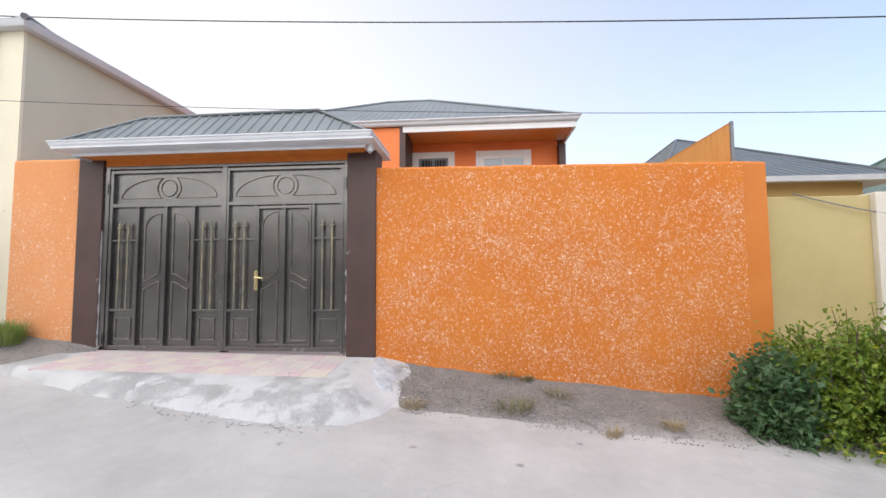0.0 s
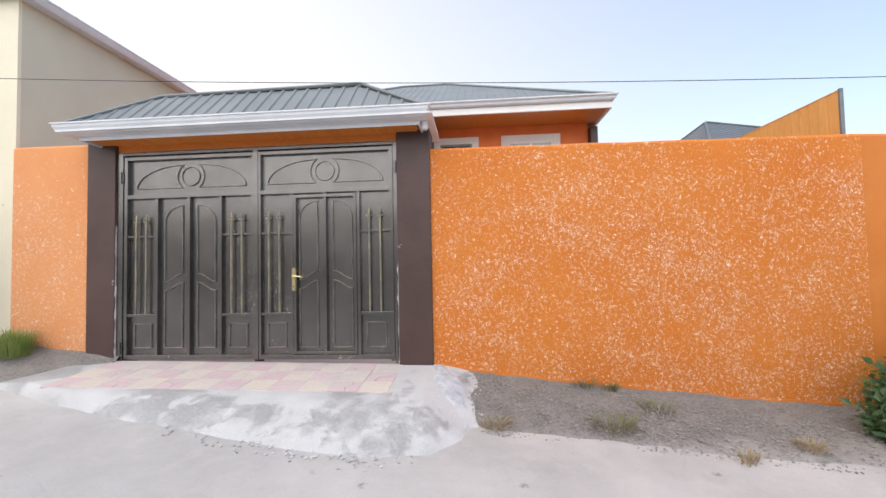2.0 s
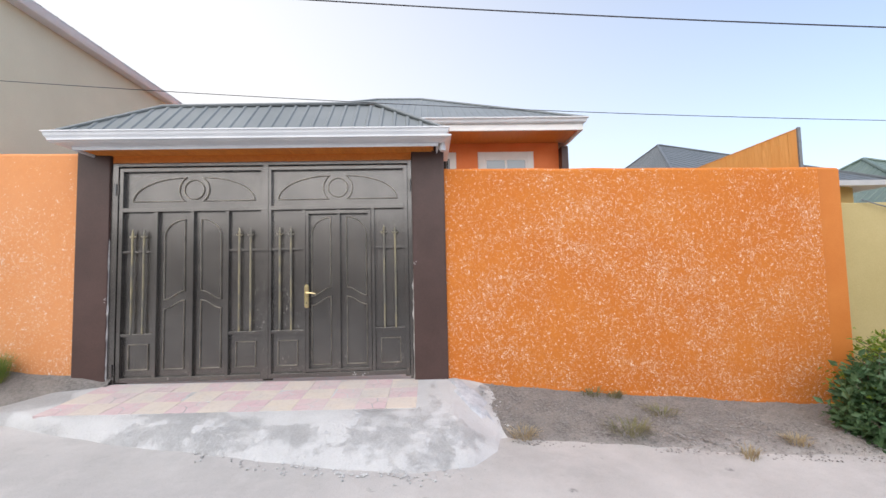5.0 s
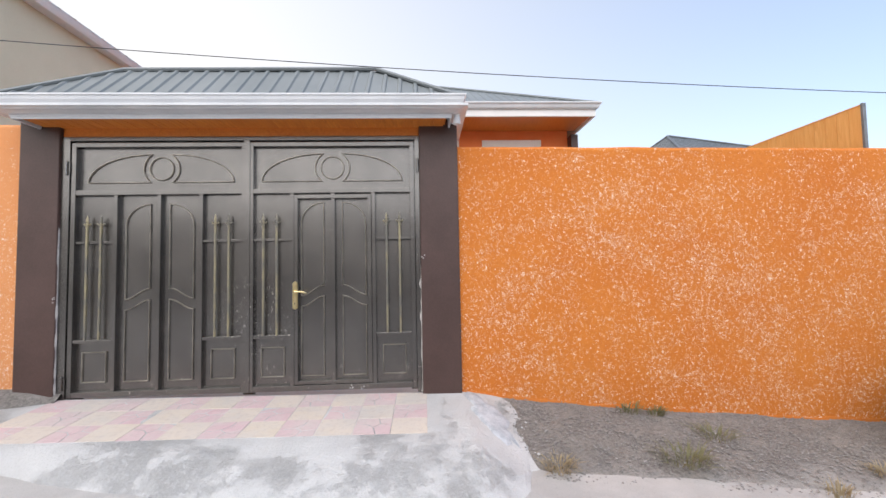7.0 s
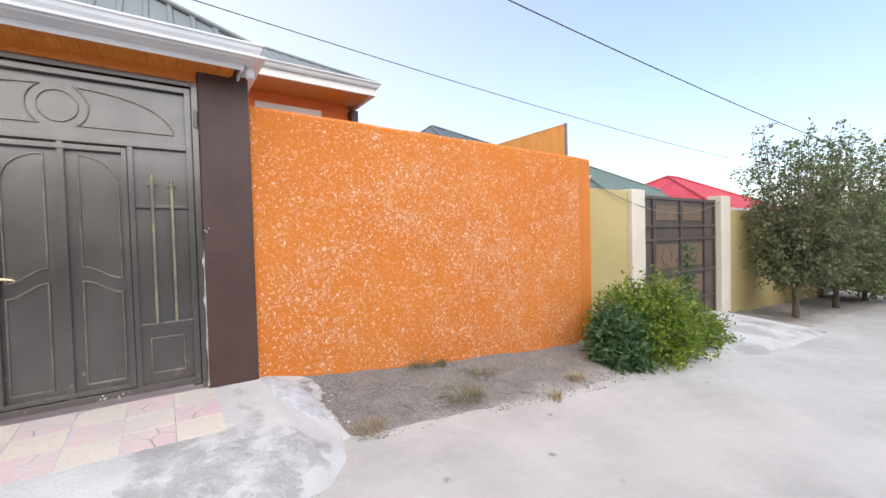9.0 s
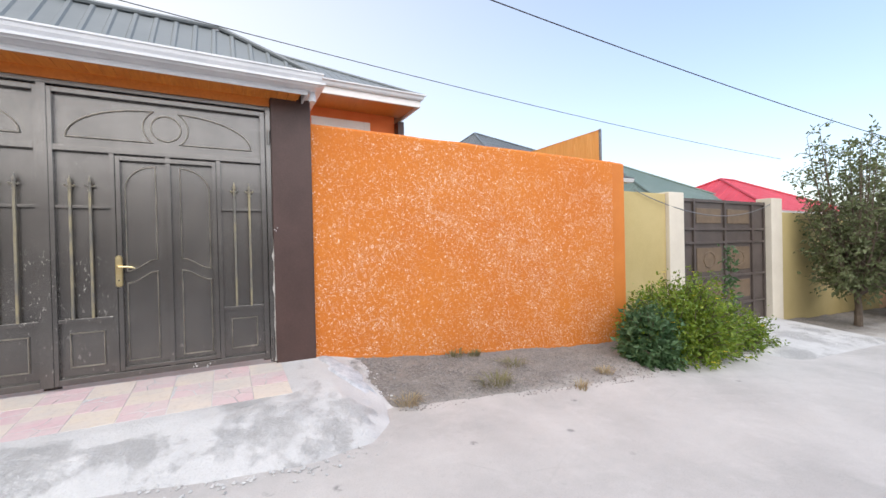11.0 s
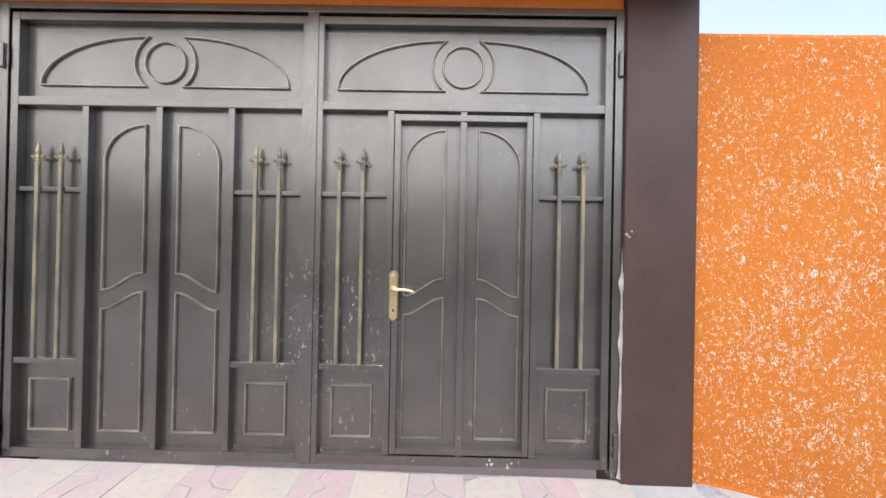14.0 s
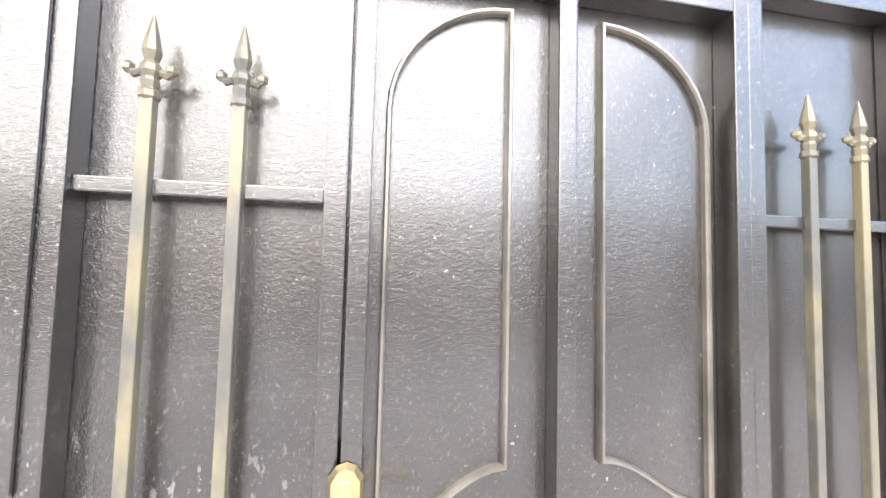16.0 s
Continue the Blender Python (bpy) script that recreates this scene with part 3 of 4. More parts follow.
for x0, x1 in PIL:
    tagged(Build().box(x0, x1, 5.295, 5.66, -0.3, 3.1, 0.012).done("gate_pillar", BROWN), "dark brown painted concrete gate pillar", "pillar", "gate pillars", "structure")

# ---- gate canopy ----
canopy = thing("gate_canopy", (-3.4, 5.4, 3.0), label="small hipped canopy over the gate with grey sheet roof", category="canopy")
CX0, CX1, CY0, CY1, CZ = -5.54, -1.22, 4.90, 5.86, 3.185
under(Build().box(-5.36, -1.34, 5.02, 5.74, 3.066, 3.09).done("soffit", SOFFIT), canopy)
under(Build().box(-5.2, -1.62, 5.335, 5.42, 2.966, 3.055, 0.004).done("lintel_board", SOFFIT), canopy)
plank = Build().box(-0.0485, 0.0485, -0.355, 0.355, -0.006, 0.006, 0.003).done("board", SOFFIT)
for i in range(40):
    ob = plank if i == 0 else new("board", plank.data)
    ob.location = (-5.31 + 0.1 * i, 5.38, 3.058)
    under(ob, canopy)
fascia = [(0.0, 3.165), (0.0, 3.035), (0.016, 3.03), (0.022, 3.04), (0.022, 3.055), (0.03, 3.07), (0.03, 3.12), (0.05, 3.14), (0.05, 3.165)]
under(Build().rim(-5.38, -1.31, 5.03, 5.73, fascia).done("fascia", GUTTER), canopy)
gut = [(-0.07, 3.205), (-0.07, 3.09), (-0.05, 3.08), (0.0, 3.085), (0.02, 3.10), (0.03, 3.13), (0.045, 3.155), (0.05, 3.185), (0.062, 3.19), (0.062, 3.205), (0.045, 3.205), (0.03, 3.165), (0.01, 3.115), (-0.04, 3.10), (-0.055, 3.11), (-0.055, 3.205)]
under(Build().rim(CX0, CX1, CY0, CY1, gut).done("gutter", GUTTER), canopy)
under(Build().rim(-5.42, -1.27, 4.99, 5.77, [(0, 3.07), (0.13, 3.10), (0.13, 3.12), (0, 3.12)]).done("eave_board", GUTTER), canopy)
under(Build().lathe(-1.235, 5.06, [(0.032, 2.985), (0.036, 2.99), (0.036, 3.04), (0.03, 3.045), (0.03, 3.1)], 14).done("drain_outlet", GUTTER), canopy)
hip_roof("canopy_roof", CX0, CX1, CY0, CY1, CZ, ((-4.66, 5.38, 3.668), (-2.06, 5.38, 3.686)), ROOF, canopy, 0.155, 0.022)
canopy.location.z -= 0.025

# ---- gate ----
def arc(cx, cz, rx, rz, a0, a1, n=10):
    return [(cx + rx * math.cos(radians(a0 + (a1 - a0) * i / n)), cz + rz * math.sin(radians(a0 + (a1 - a0) * i / n))) for i in range(n + 1)]


def swing(x0, z0, x1, z1, n=10):
    """An S-curve between two points, level at both ends."""
    return [(x0 + (x1 - x0) * i / n, z0 + (z1 - z0) * (0.5 - 0.5 * math.cos(math.pi * i / n))) for i in range(n + 1)]


PANEL_Y, BAR_Y = 5.385, 5.335
ZB, ZT = 0.335, 2.88
b = Build()
b.box(-5.205, -5.125, 5.325, 5.40, 0.30, 2.938, 0.005).box(-1.665, -1.615, 5.325, 5.40, 0.29, 2.938, 0.005)
b.box(-5.125, -1.665, 5.325, 5.40, 2.895, 2.938, 0.005)
b.box(-5.2, -1.62, 5.402, 5.412, 2.82, 2.93).box(-5.2, -5.06, 5.402, 5.412, 0.3, 2.82).box(-1.73, -1.62, 5.402, 5.412, 0.3, 2.82).box(-3.44, -3.32, 5.402, 5.412, 0.3, 2.82)
tagged(b.done("trim_gate_frame", GATE), "dark grey welded steel frame around the gate", "gate frame", kind="structure")


def gate_leaf(x0, x1, label, wicket):
    leaf = thing("gate_leaf", (x0, PANEL_Y, ZB), label=label, category="gate")
    w = x1 - x0
    bars = [x0 + 0.435, x0 + 0.86, x0 + 1.275]
    if wicket:
        bars = [-2.93, -2.515, -2.10]
    under(Build().box(x0 + 0.02, x1 - 0.02, PANEL_Y, PANEL_Y + 0.006, ZB + 0.02, ZT - 0.02).done("panel", GATE), leaf)
    b = Build()
    b.box(x0, x0 + 0.045, BAR_Y, PANEL_Y, ZB, ZT, 0.004).box(x1 - 0.045, x1, BAR_Y, PANEL_Y, ZB, ZT, 0.004)
    b.box(x0 + 0.045, x1 - 0.045, BAR_Y, PANEL_Y, ZT - 0.045, ZT, 0.004).box(x0 + 0.045, x1 - 0.045, BAR_Y, PANEL_Y, ZB, ZB + 0.055, 0.004)
    b.box(x0 + 0.045, x1 - 0.045, BAR_Y, PANEL_Y, 2.345, 2.395, 0.004)
    for x in bars:
        b.box(x - 0.019, x + 0.019, BAR_Y + 0.002, PANEL_Y, ZB + 0.055, 2.345, 0.004)
    under(b.done("stile", GATE), leaf)
    if wicket:
        d = Build()
        d.box(-2.906, -2.872, BAR_Y - 0.004, PANEL_Y, 0.40, 2.325, 0.003).box(-2.157, -2.123, BAR_Y - 0.004, PANEL_Y, 0.40, 2.325, 0.003)
        d.box(-2.872, -2.157, BAR_Y - 0.004, PANEL_Y, 2.288, 2.325, 0.003).box(-2.872, -2.157, BAR_Y - 0.003, PANEL_Y, 0.40, 0.432, 0.003)
        under(d.done("wicket_door_frame", GATE), leaf)
    m = Build()
    y0, y1, t = PANEL_Y - 0.017, PANEL_Y, 0.011
    xc = (x0 + x1) / 2 - (0.0 if not wicket else 0.005)
    # fanlight drawing
    for s in (-1, 1):
        far = xc + s * 0.725
        outer = [(xc + s * (0.1 + 0.625 * math.cos(radians(9 * i))), 2.477 + 0.289 * math.sin(radians(9 * i))) for i in range(11)]
        inner = arc(xc, 2.617, 0.178, 0.178, 124 if s < 0 else 56, 232 if s < 0 else -52, 10)
        m.sweep(outer + inner[1:] + [(far, 2.477)], t, y0, y1)
    m.sweep(arc(xc, 2.617, 0.118, 0.118, 0, 345, 23), t, y0, y1, True)
    # arched panels in the two middle bays
    for s, (xo, xi) in ((-1, (bars[0] + 0.085, bars[1] - 0.102)), (1, (bars[2] - 0.085, bars[1] + 0.092))):
        wd = xi - xo
        arch = [(xi - wd * math.sin(radians(9 * i)), 2.035 + 0.215 * math.cos(radians(9 * i))) for i in range(11)]
        m.sweep(arch + [(xo, 1.29)] + swing(xo, 1.29, xi, 1.392)[1:], t, y0, y1, True)
        m.sweep([(xo, 0.475)] + swing(xo, 1.18, xi, 1.28) + [(xi, 0.475)], t, y0, y1, True)
    # square panels and rails in the outer bays
    for xa, xb in ((x0 + 0.045, bars[0] - 0.019), (bars[2] + 0.019, x1 - 0.045)):
        c = (xa + xb) / 2
        m.sweep([(c - 0.115, 0.475), (c - 0.115, 0.768), (c + 0.115, 0.768), (c + 0.115, 0.475)], t, y0, y1, True)
        under(Build().box(xa, xb, BAR_Y + 0.006, PANEL_Y, 0.865, 0.898, 0.004).done("cross_rail", GATE), leaf)
        under(Build().box(xa, xb, BAR_Y + 0.012, BAR_Y + 0.03, 1.853, 1.878, 0.003).done("cross_rail", GATE), leaf)
        for k in (-0.067, 0.067):
            sp = Build()
            cx, cy = c + k - (0.018 if wicket and xa < -3 else 0.0), BAR_Y + 0.008
            sp.box(cx - 0.010, cx + 0.010, cy - 0.010, cy + 0.010, 0.895, 2.02, 0.003)
            sp.lathe(cx, cy, [(0.011, 2.0), (0.016, 2.004), (0.016, 2.014), (0.012, 2.018), (0.014, 2.03), (0.012, 2.036), (0.017, 2.045), (0.015, 2.055), (0.010, 2.062), (0.015, 2.078), (0.011, 2.10), (0.002, 2.138)], 8)
            for q in (-1, 1):
                sp.tube([(cx + q * 0.012, cy, 2.046), (cx + q * 0.024, cy, 2.042), (cx + q * 0.031, cy, 2.05)], [0.006, 0.007, 0.006], 6)
                sp.lathe(cx + q * 0.031, cy, [(0.003, 2.042), (0.009, 2.047), (0.009, 2.055), (0.003, 2.061)], 6)
            under(sp.done("spear", SPEAR), leaf)
    under(m.done("moulding", MOULD), leaf)
    return leaf


left = gate_leaf(-5.118, -3.395, "closed dark grey steel gate leaf with arched mouldings and spears", False)
right = gate_leaf(-3.365, -1.672, "closed dark grey steel gate leaf with a wicket door", True)
under(Build().box(-3.412, -3.352, BAR_Y - 0.008, BAR_Y - 0.001, ZB, 2.9, 0.002).done("cover_strip", GATE), right)
# brass handle on the wicket
h = Build()
prof = [(-2.924, 1.17), (-2.924, 1.415), (-2.912, 1.432), (-2.896, 1.438), (-2.880, 1.432), (-2.868, 1.415), (-2.868, 1.17), (-2.880, 1.156), (-2.896, 1.151), (-2.912, 1.156)]
n = len(prof)
h.add([(x, BAR_Y - 0.006, z) for x, z in prof] + [(-2.896 + (x + 2.896) * 0.8, BAR_Y - 0.018, 1.295 + (z - 1.295) * 0.96) for x, z in prof], [tuple(range(n, 2 * n))] + [(i, (i + 1) % n, n + (i + 1) % n, n + i) for i in range(n)])
h.tube([(-2.896, BAR_Y - 0.015, 1.333), (-2.896, BAR_Y - 0.058, 1.333), (-2.885, BAR_Y - 0.066, 1.333), (-2.83, BAR_Y - 0.066, 1.335), (-2.79, BAR_Y - 0.062, 1.326), (-2.772, BAR_Y - 0.055, 1.318)], [0.011, 0.011, 0.010, 0.009, 0.009, 0.006], 8)
h.tube([(-2.896, BAR_Y - 0.012, 1.22), (-2.896, BAR_Y - 0.024, 1.22)], 0.011, 10)
h.box(-2.907, -2.885, BAR_Y - 0.021, BAR_Y - 0.016, 1.372, 1.412, 0.002).box(-2.909, -2.883, BAR_Y - 0.021, BAR_Y - 0.016, 1.235, 1.285, 0.002)
h.tube([(-2.896, BAR_Y - 0.013, 1.333), (-2.896, BAR_Y - 0.03, 1.333)], [0.02, 0.016], 12)
under(Build().box(-2.900, -2.892, BAR_Y - 0.026, BAR_Y - 0.022, 1.206, 1.222, 0.001).done("keyhole", DARK), right)
under(h.done("handle", BRASS, None, False), right)["label"] = "brass lever handle on a long plate"
for x, s in ((-5.15, left), (-1.637, right)):
    for z in (2.62, 0.48):
        hb = Build()
        hb.lathe(x, 5.318, [(0.013, z - 0.07), (0.015, z - 0.065), (0.015, z + 0.065), (0.013, z + 0.07)], 10).box(x - 0.004, x + 0.03 if x < -3 else x + 0.004, 5.322, 5.327, z - 0.05, z + 0.05)
        under(hb.done("hinge", GATE), s)
# rough plaster left where the frame meets the pillars
for x, w, z1 in ((-5.208, 0.016, 2.1), (-1.612, 0.018, 1.62)):
    pts, fc = [], []
    nz = 60
    for i in range(nz + 1):
        z = 0.30 + (z1 - 0.30) * i / nz
        k = w * (0.45 + 1.2 * max(0, noise.noise((x, 0, z * 9)) + 0.25)) * min(1, (nz - i) / 10)
        pts += [(x - k, 5.318, z), (x, 5.3, z), (x + k * 0.7, 5.318, z), (x, 5.34, z)]
    fc = [(4 * i + k, 4 * i + (k + 1) % 4, 4 * i + 4 + (k + 1) % 4, 4 * i + 4 + k) for i in range(nz) for k in range(4)]
    tagged(mesh_ob("trim_plaster", pts, fc, PLASTER, None, False), "rough chipped plaster bead beside the gate frame", "plaster", kind="structure")

# small hardened plaster splashes on the pillar and along the gate's foot
rng = random.Random(12)
for x, y, z, r, n in ((-1.585, 5.294, 1.66, 0.016, 3), (-2.33, 5.334, 0.352, 0.016, 4), (-2.22, 5.334, 0.356, 0.014, 3), (-5.215, 5.294, 1.3, 0.012, 4)):
    sp = Build()
    for _ in range(n):
        cx, cz, q = x + rng.gauss(0, r * 0.7), z + rng.gauss(0, r * 0.8), r * rng.uniform(0.35, 0.8)
        ring = [(cx + q * rng.uniform(0.7, 1.2) * math.cos(k * 0.785), cz + q * rng.uniform(0.7, 1.3) * math.sin(k * 0.785)) for k in range(8)]
        sp.add([(a, y + 0.004, c) for a, c in ring] + [(cx + (a - cx) * 0.6, y - 0.004, cz + (c - cz) * 0.6) for a, c in ring], [tuple(range(8, 16))] + [(k, (k + 1) % 8, 8 + (k + 1) % 8, 8 + k) for k in range(8)])
    tagged(sp.done("trim_plaster_splash", PLASTER), "hardened pale plaster splash", "plaster", kind="structure")

# ---- orange house behind the wall ----
house = thing("house", (0, 12, 0), label="orange rendered house with grey hipped roof and white gutter", category="house")
HX0, HX1, HY0, HY1, HZ = -8.2, 2.98, 11.18, 20.2, 5.72
under(Build().box(-7.6, -2.05, 11.28, 12.6, 0.2, 5.58).box(-7.6, 2.66, 12.6, 19.6, 0.2, 5.55).done("wall", HOUSE_ORANGE), house)
under(Build().box(-2.05, -1.88, 11.265, 12.6, 0.2, 5.59, 0.01).done("corner_pilaster", BROWN), house)
under(Build().box(2.66, 2.86, 12.3, 12.62, 0.2, 5.3, 0.01).done("corner_pilaster", BROWN), house)
under(Build().box(-1.86, 2.9, 11.25, 12.6, 5.50, 5.54).done("veranda_ceiling", SOFFIT), house)
under(Build().box(-1.95, 2.93, 11.24, 11.30, 5.42, 5.60, 0.006).box(2.87, 2.93, 11.30, 19.9, 5.42, 5.60, 0.006).done("fascia", WHITE), house)
hgut = [(-0.09, HZ + 0.03), (-0.09, HZ - 0.12), (0.0, HZ - 0.12), (0.03, HZ - 0.09), (0.05, HZ - 0.03), (0.09, HZ), (0.09, HZ + 0.03)]
under(Build().rim(HX0, HX1 - 0.02, HY0, HY1, hgut).done("gutter", GUTTER), house)
hip_roof("house_roof", HX0, HX1, HY0, HY1, HZ, ((-3.3, 15.7, 8.27), (-1.62, 15.7, 8.27)), ROOF, house, 0.22, 0.05)


def house_window(name, x0, x1, z0, z1, y, grille):
    win = under(Build().box(x0 - 0.2, x0, y - 0.06, y + 0.02, z0 - 0.2, z1 + 0.2, 0.01).box(x1, x1 + 0.2, y - 0.06, y + 0.02, z0 - 0.2, z1 + 0.2, 0.01).box(x0, x1, y - 0.058, y + 0.02, z1, z1 + 0.2, 0.01).box(x0, x1, y - 0.058, y + 0.02, z0 - 0.2, z0, 0.01).done(name, WHITE), house)
    fr = Build()
    m = (x0 + x1) / 2
    for a, c in ((x0, x0 + 0.06), (x1 - 0.06, x1), (m - 0.035, m + 0.035)):
        fr.box(a, c, y - 0.045, y - 0.01, z0, z1, 0.004)
    fr.box(x0, x1, y - 0.044, y - 0.012, z1 - 0.06, z1, 0.004).box(x0, x1, y - 0.044, y - 0.012, z0, z0 + 0.06, 0.004)
    ob = fr.done("window_frame", STEEL if grille else WHITE)
    ob.parent, ob.matrix_parent_inverse = win, Matrix.Identity(4)
    pane = Build().box(x0 + 0.03, x1 - 0.03, y - 0.022, y - 0.014, z0 + 0.03, z1 - 0.03).done("pane", DARK if grille else GLASS)
    pane.parent = win
    if grille:
        g = Build()
        for i in range(9):
            x = x0 + 0.06 + (x1 - x0 - 0.12) * (i + 0.5) / 9
            g.tube([(x, y - 0.055, z0), (x, y - 0.055, z1)], 0.014, 6)
        gr = g.done("grille", STEEL)
        gr.parent = win
    for ob in win.children:
        ob.matrix_parent_inverse = Matrix.Identity(4)
    win.matrix_parent_inverse = Matrix.Translation(-house.location)


house_window("window", -1.68, -0.73, 3.6, 5.02, 12.6, True)
house_window("window", 0.34, 1.66, 3.6, 5.02, 12.6, False)

# ---- timber screen behind the wall ----
screen = thing("timber_screen", (3.46, 7.5, 2.0), label="varnished orange timber screen of upright boards", category="screen")
nb = 30
for i in range(nb):
    y = 5.46 + i * 0.14
    under(Build().box(3.445, 3.47, y, y + 0.136, -0.2, 3.315, 0.003).done("board", CLAD), screen)
under(Build().box(3.435, 3.475, 5.43, 5.457, -0.2, 3.335, 0.003).done("edge_trim", STEEL), screen)
under(Build().box(3.44, 3.476, 5.457, 5.46 + nb * 0.14, 3.316, 3.326).done("top_trim", CLAD), screen)

# ---- neighbours to the east ----
nh = thing("neighbour_house", (6, 12, 0), label="yellow rendered house with dark grey hipped roof", category="house")
under(Build().box(4.6, 8.6, 9.5, 19.5, -0.5, 3.35).done("wall", YELLOW), nh)
under(Build().rim(4.15, 8.95, 9.0, 20.0, [(-0.5, 3.35), (0.0, 3.27), (0.06, 3.27), (0.09, 3.38), (-0.5, 3.42)]).done("gutter", GUTTER), nh)
hip_roof("neighbour_roof", 4.1, 9.05, 8.95, 22.0, 3.36, ((7.9, 16.1, 6.47), (8.02, 16.1, 6.47)), ROOF_DARK, nh, 0.25, 0.04)
nh3 = thing("neighbour_house", (13, 12, 0), label="house with grey green sheet roof behind the gate", category="house")
under(Build().box(10.6, 15.1, 9.5, 16.6, -0.7, 2.75).done("wall", YELLOW), nh3)
hip_roof("green_roof", 10.2, 15.6, 8.9, 17.0, 2.76, ((12.9, 13.0, 4.95), (13.0, 13.0, 4.95)), ROOF_GREEN, nh3, 0.25, 0.05)
nh2 = thing("neighbour_house", (20, 12, 0), label="house with red sheet roof behind the lane wall", category="house")
under(Build().box(13.9, 20.0, 7.6, 13.5, -0.8, 2.3).done("wall", YELLOW), nh2)
under(Build().rim(13.5, 20.3, 7.2, 13.9, [(-0.4, 2.3), (0.0, 2.25), (0.08, 2.25), (0.1, 2.36), (-0.4, 2.38)]).done("gutter", GUTTER), nh2)
hip_roof("red_roof", 13.4, 20.4, 7.1, 14.0, 2.34, ((16.3, 10.2, 3.98), (17.3, 10.2, 3.98)), ROOF_RED, nh2, 0.3, 0.05)

tagged(Build().box(3.66, 4.9, 5.27, 5.47, -0.9, 2.3, 0.012).done("wall_neighbour", OLIVE), "olive yellow rendered boundary wall", "wall", kind="structure")
tagged(Build().box(9.05, 15.2, 5.27, 5.47, -1.2, 2.05, 0.012).done("wall_neighbour_far", OLIVE), "olive yellow rendered boundary wall", "wall", kind="structure")
tagged(Build().box(15.2, 16.6, 5.27, 5.47, -1.2, 1.6, 0.012).done("wall_peach", PEACH), "peach rendered boundary wall", "wall", kind="structure")
tagged(Build().box(20.6, 60.0, 5.27, 5.47, -1.4, 1.5, 0.012).done("wall_lane_end", BEIGE), "grey beige boundary wall farther along the lane", "wall", kind="structure")
for x0, x1, z in ((4.9, 5.34, 2.33), (8.56, 9.05, 2.35), (16.6, 17.0, 1.75), (20.2, 20.6, 1.75)):
    tagged(Build().box(x0, x1, 5.2, 5.5, -1.2, z, 0.015).done("neighbour_pillar", PALE), "pale rendered gate pillar", "pillar", "neighbour gate pillars", "structure")


def neighbour_gate(x0, x1, z0, z1, label):
    g = thing("neighbour_gate", (x0, 5.36, z0), label=label, category="gate")
    under(Build().box(x0, x1, 5.36, 5.37, z0, z1).done("panel", NGATE), g)
    b = Build()
    w = x1 - x0
    cols = [0, 0.16, 0.5, 0.84, 1.0]
    for c in cols:
        x = x0 + 0.03 + (w - 0.06) * c
        b.box(x - 0.03, x + 0.03, 5.32, 5.36, z0, z1, 0.004)
    h = z1 - z0
    for r in (0.012, 0.2, 0.42, 0.68, 0.78, 0.985):
        b.box(x0 + 0.06, x1 - 0.06, 5.324, 5.36, z0 + h * r - 0.025, z0 + h * r + 0.025, 0.004)
    under(b.done("stile", NGATE), g)
    for a, c in ((0.16, 0.5), (0.5, 0.84)):
        for r0, r1 in ((0.44, 0.66), (0.22, 0.40), (0.80, 0.95)):
            xa, xb = x0 + w * a + 0.12, x0 + w * c - 0.12
            za, zb = z0 + h * r0 + 0.06, z0 + h * r1 - 0.05
            p = Build().box(xa, xb, 5.345, 5.36, za, zb, 0.006)
            if r0 == 0.44:
                p.sweep([((xa + xb) / 2 + 0.2 * math.cos(k * math.pi / 4), (za + zb) / 2 + 0.16 * math.sin(k * math.pi / 4)) for k in range(8)], 0.035, 5.333, 5.345, True)
            under(p.done("inset_panel", NGOLD), g)
    return g


neighbour_gate(5.34, 8.56, -0.42, 2.26, "closed dark brown steel gate with golden inset panels")
b = Build()
pts = [(4.0 + 5.0 * k / 24, 5.24 - 0.06 * math.sin(math.pi * k / 24), 2.33 + 0.02 * k / 24 - 0.42 * 4 * (k / 24) * (1 - k / 24)) for k in range(25)]
tagged(b.tube(pts, 0.008, 5).done("hanging_cable", STEEL), "slack grey cable hung in front of the brown gate", "cable")
neighbour_gate(17.0, 20.2, -0.95, 1.6, "closed grey brown steel gate farther along the lane")
ramp = Build()
v = []
for i in range(25):
    x = 5.1 + 4.3 * i / 24
    for j in range(9):
        k = j / 8
        y = 3.45 + (5.36 - 3.45) * k
        side = min(1, (x - 5.1) / 0.5, (9.4 - x) / 0.7)
        v.append((x, y, road_z(x, y) - 0.02 + max(0, side) * (0.02 + (-0.42 - road_z(x, y)) * 0 + 0.2 * k ** 0.6)))
f = [(9 * i + j, 9 * i + j + 1, 9 * i + 9 + j + 1, 9 * i + 9 + j) for i in range(24) for j in range(8)]
tagged(mesh_ob("pavement_ramp", v, f, CONC, None, True), "pale concrete ramp at the neighbour gate", "concrete ramp", kind="structure")

# ---- neighbour to the west ----
nw = thing("neighbour_house_west", (-9, 8, 0), label="tall beige rendered house with white eave gutter", category="house")
# one render: shaded side and lit front are put into two colours
under(Build().box(-14.0, -6.75, 5.47, 15.0, -0.2, 5.14).done("wall", BEIGE), nw)
under(Build().box(-14.0, -6.745, 5.42, 5.466, -0.2, 5.14).done("front_wall", CREAM_LIT), nw)
under(Build().rim(-14.2, -6.62, 5.32, 15.2, [(-0.14, 5.135), (0.0, 5.125), (0.03, 5.13), (0.05, 5.17), (0.065, 5.215), (0.065, 5.24), (-0.14, 5.24)]).done("gutter", GUTTER), nw)
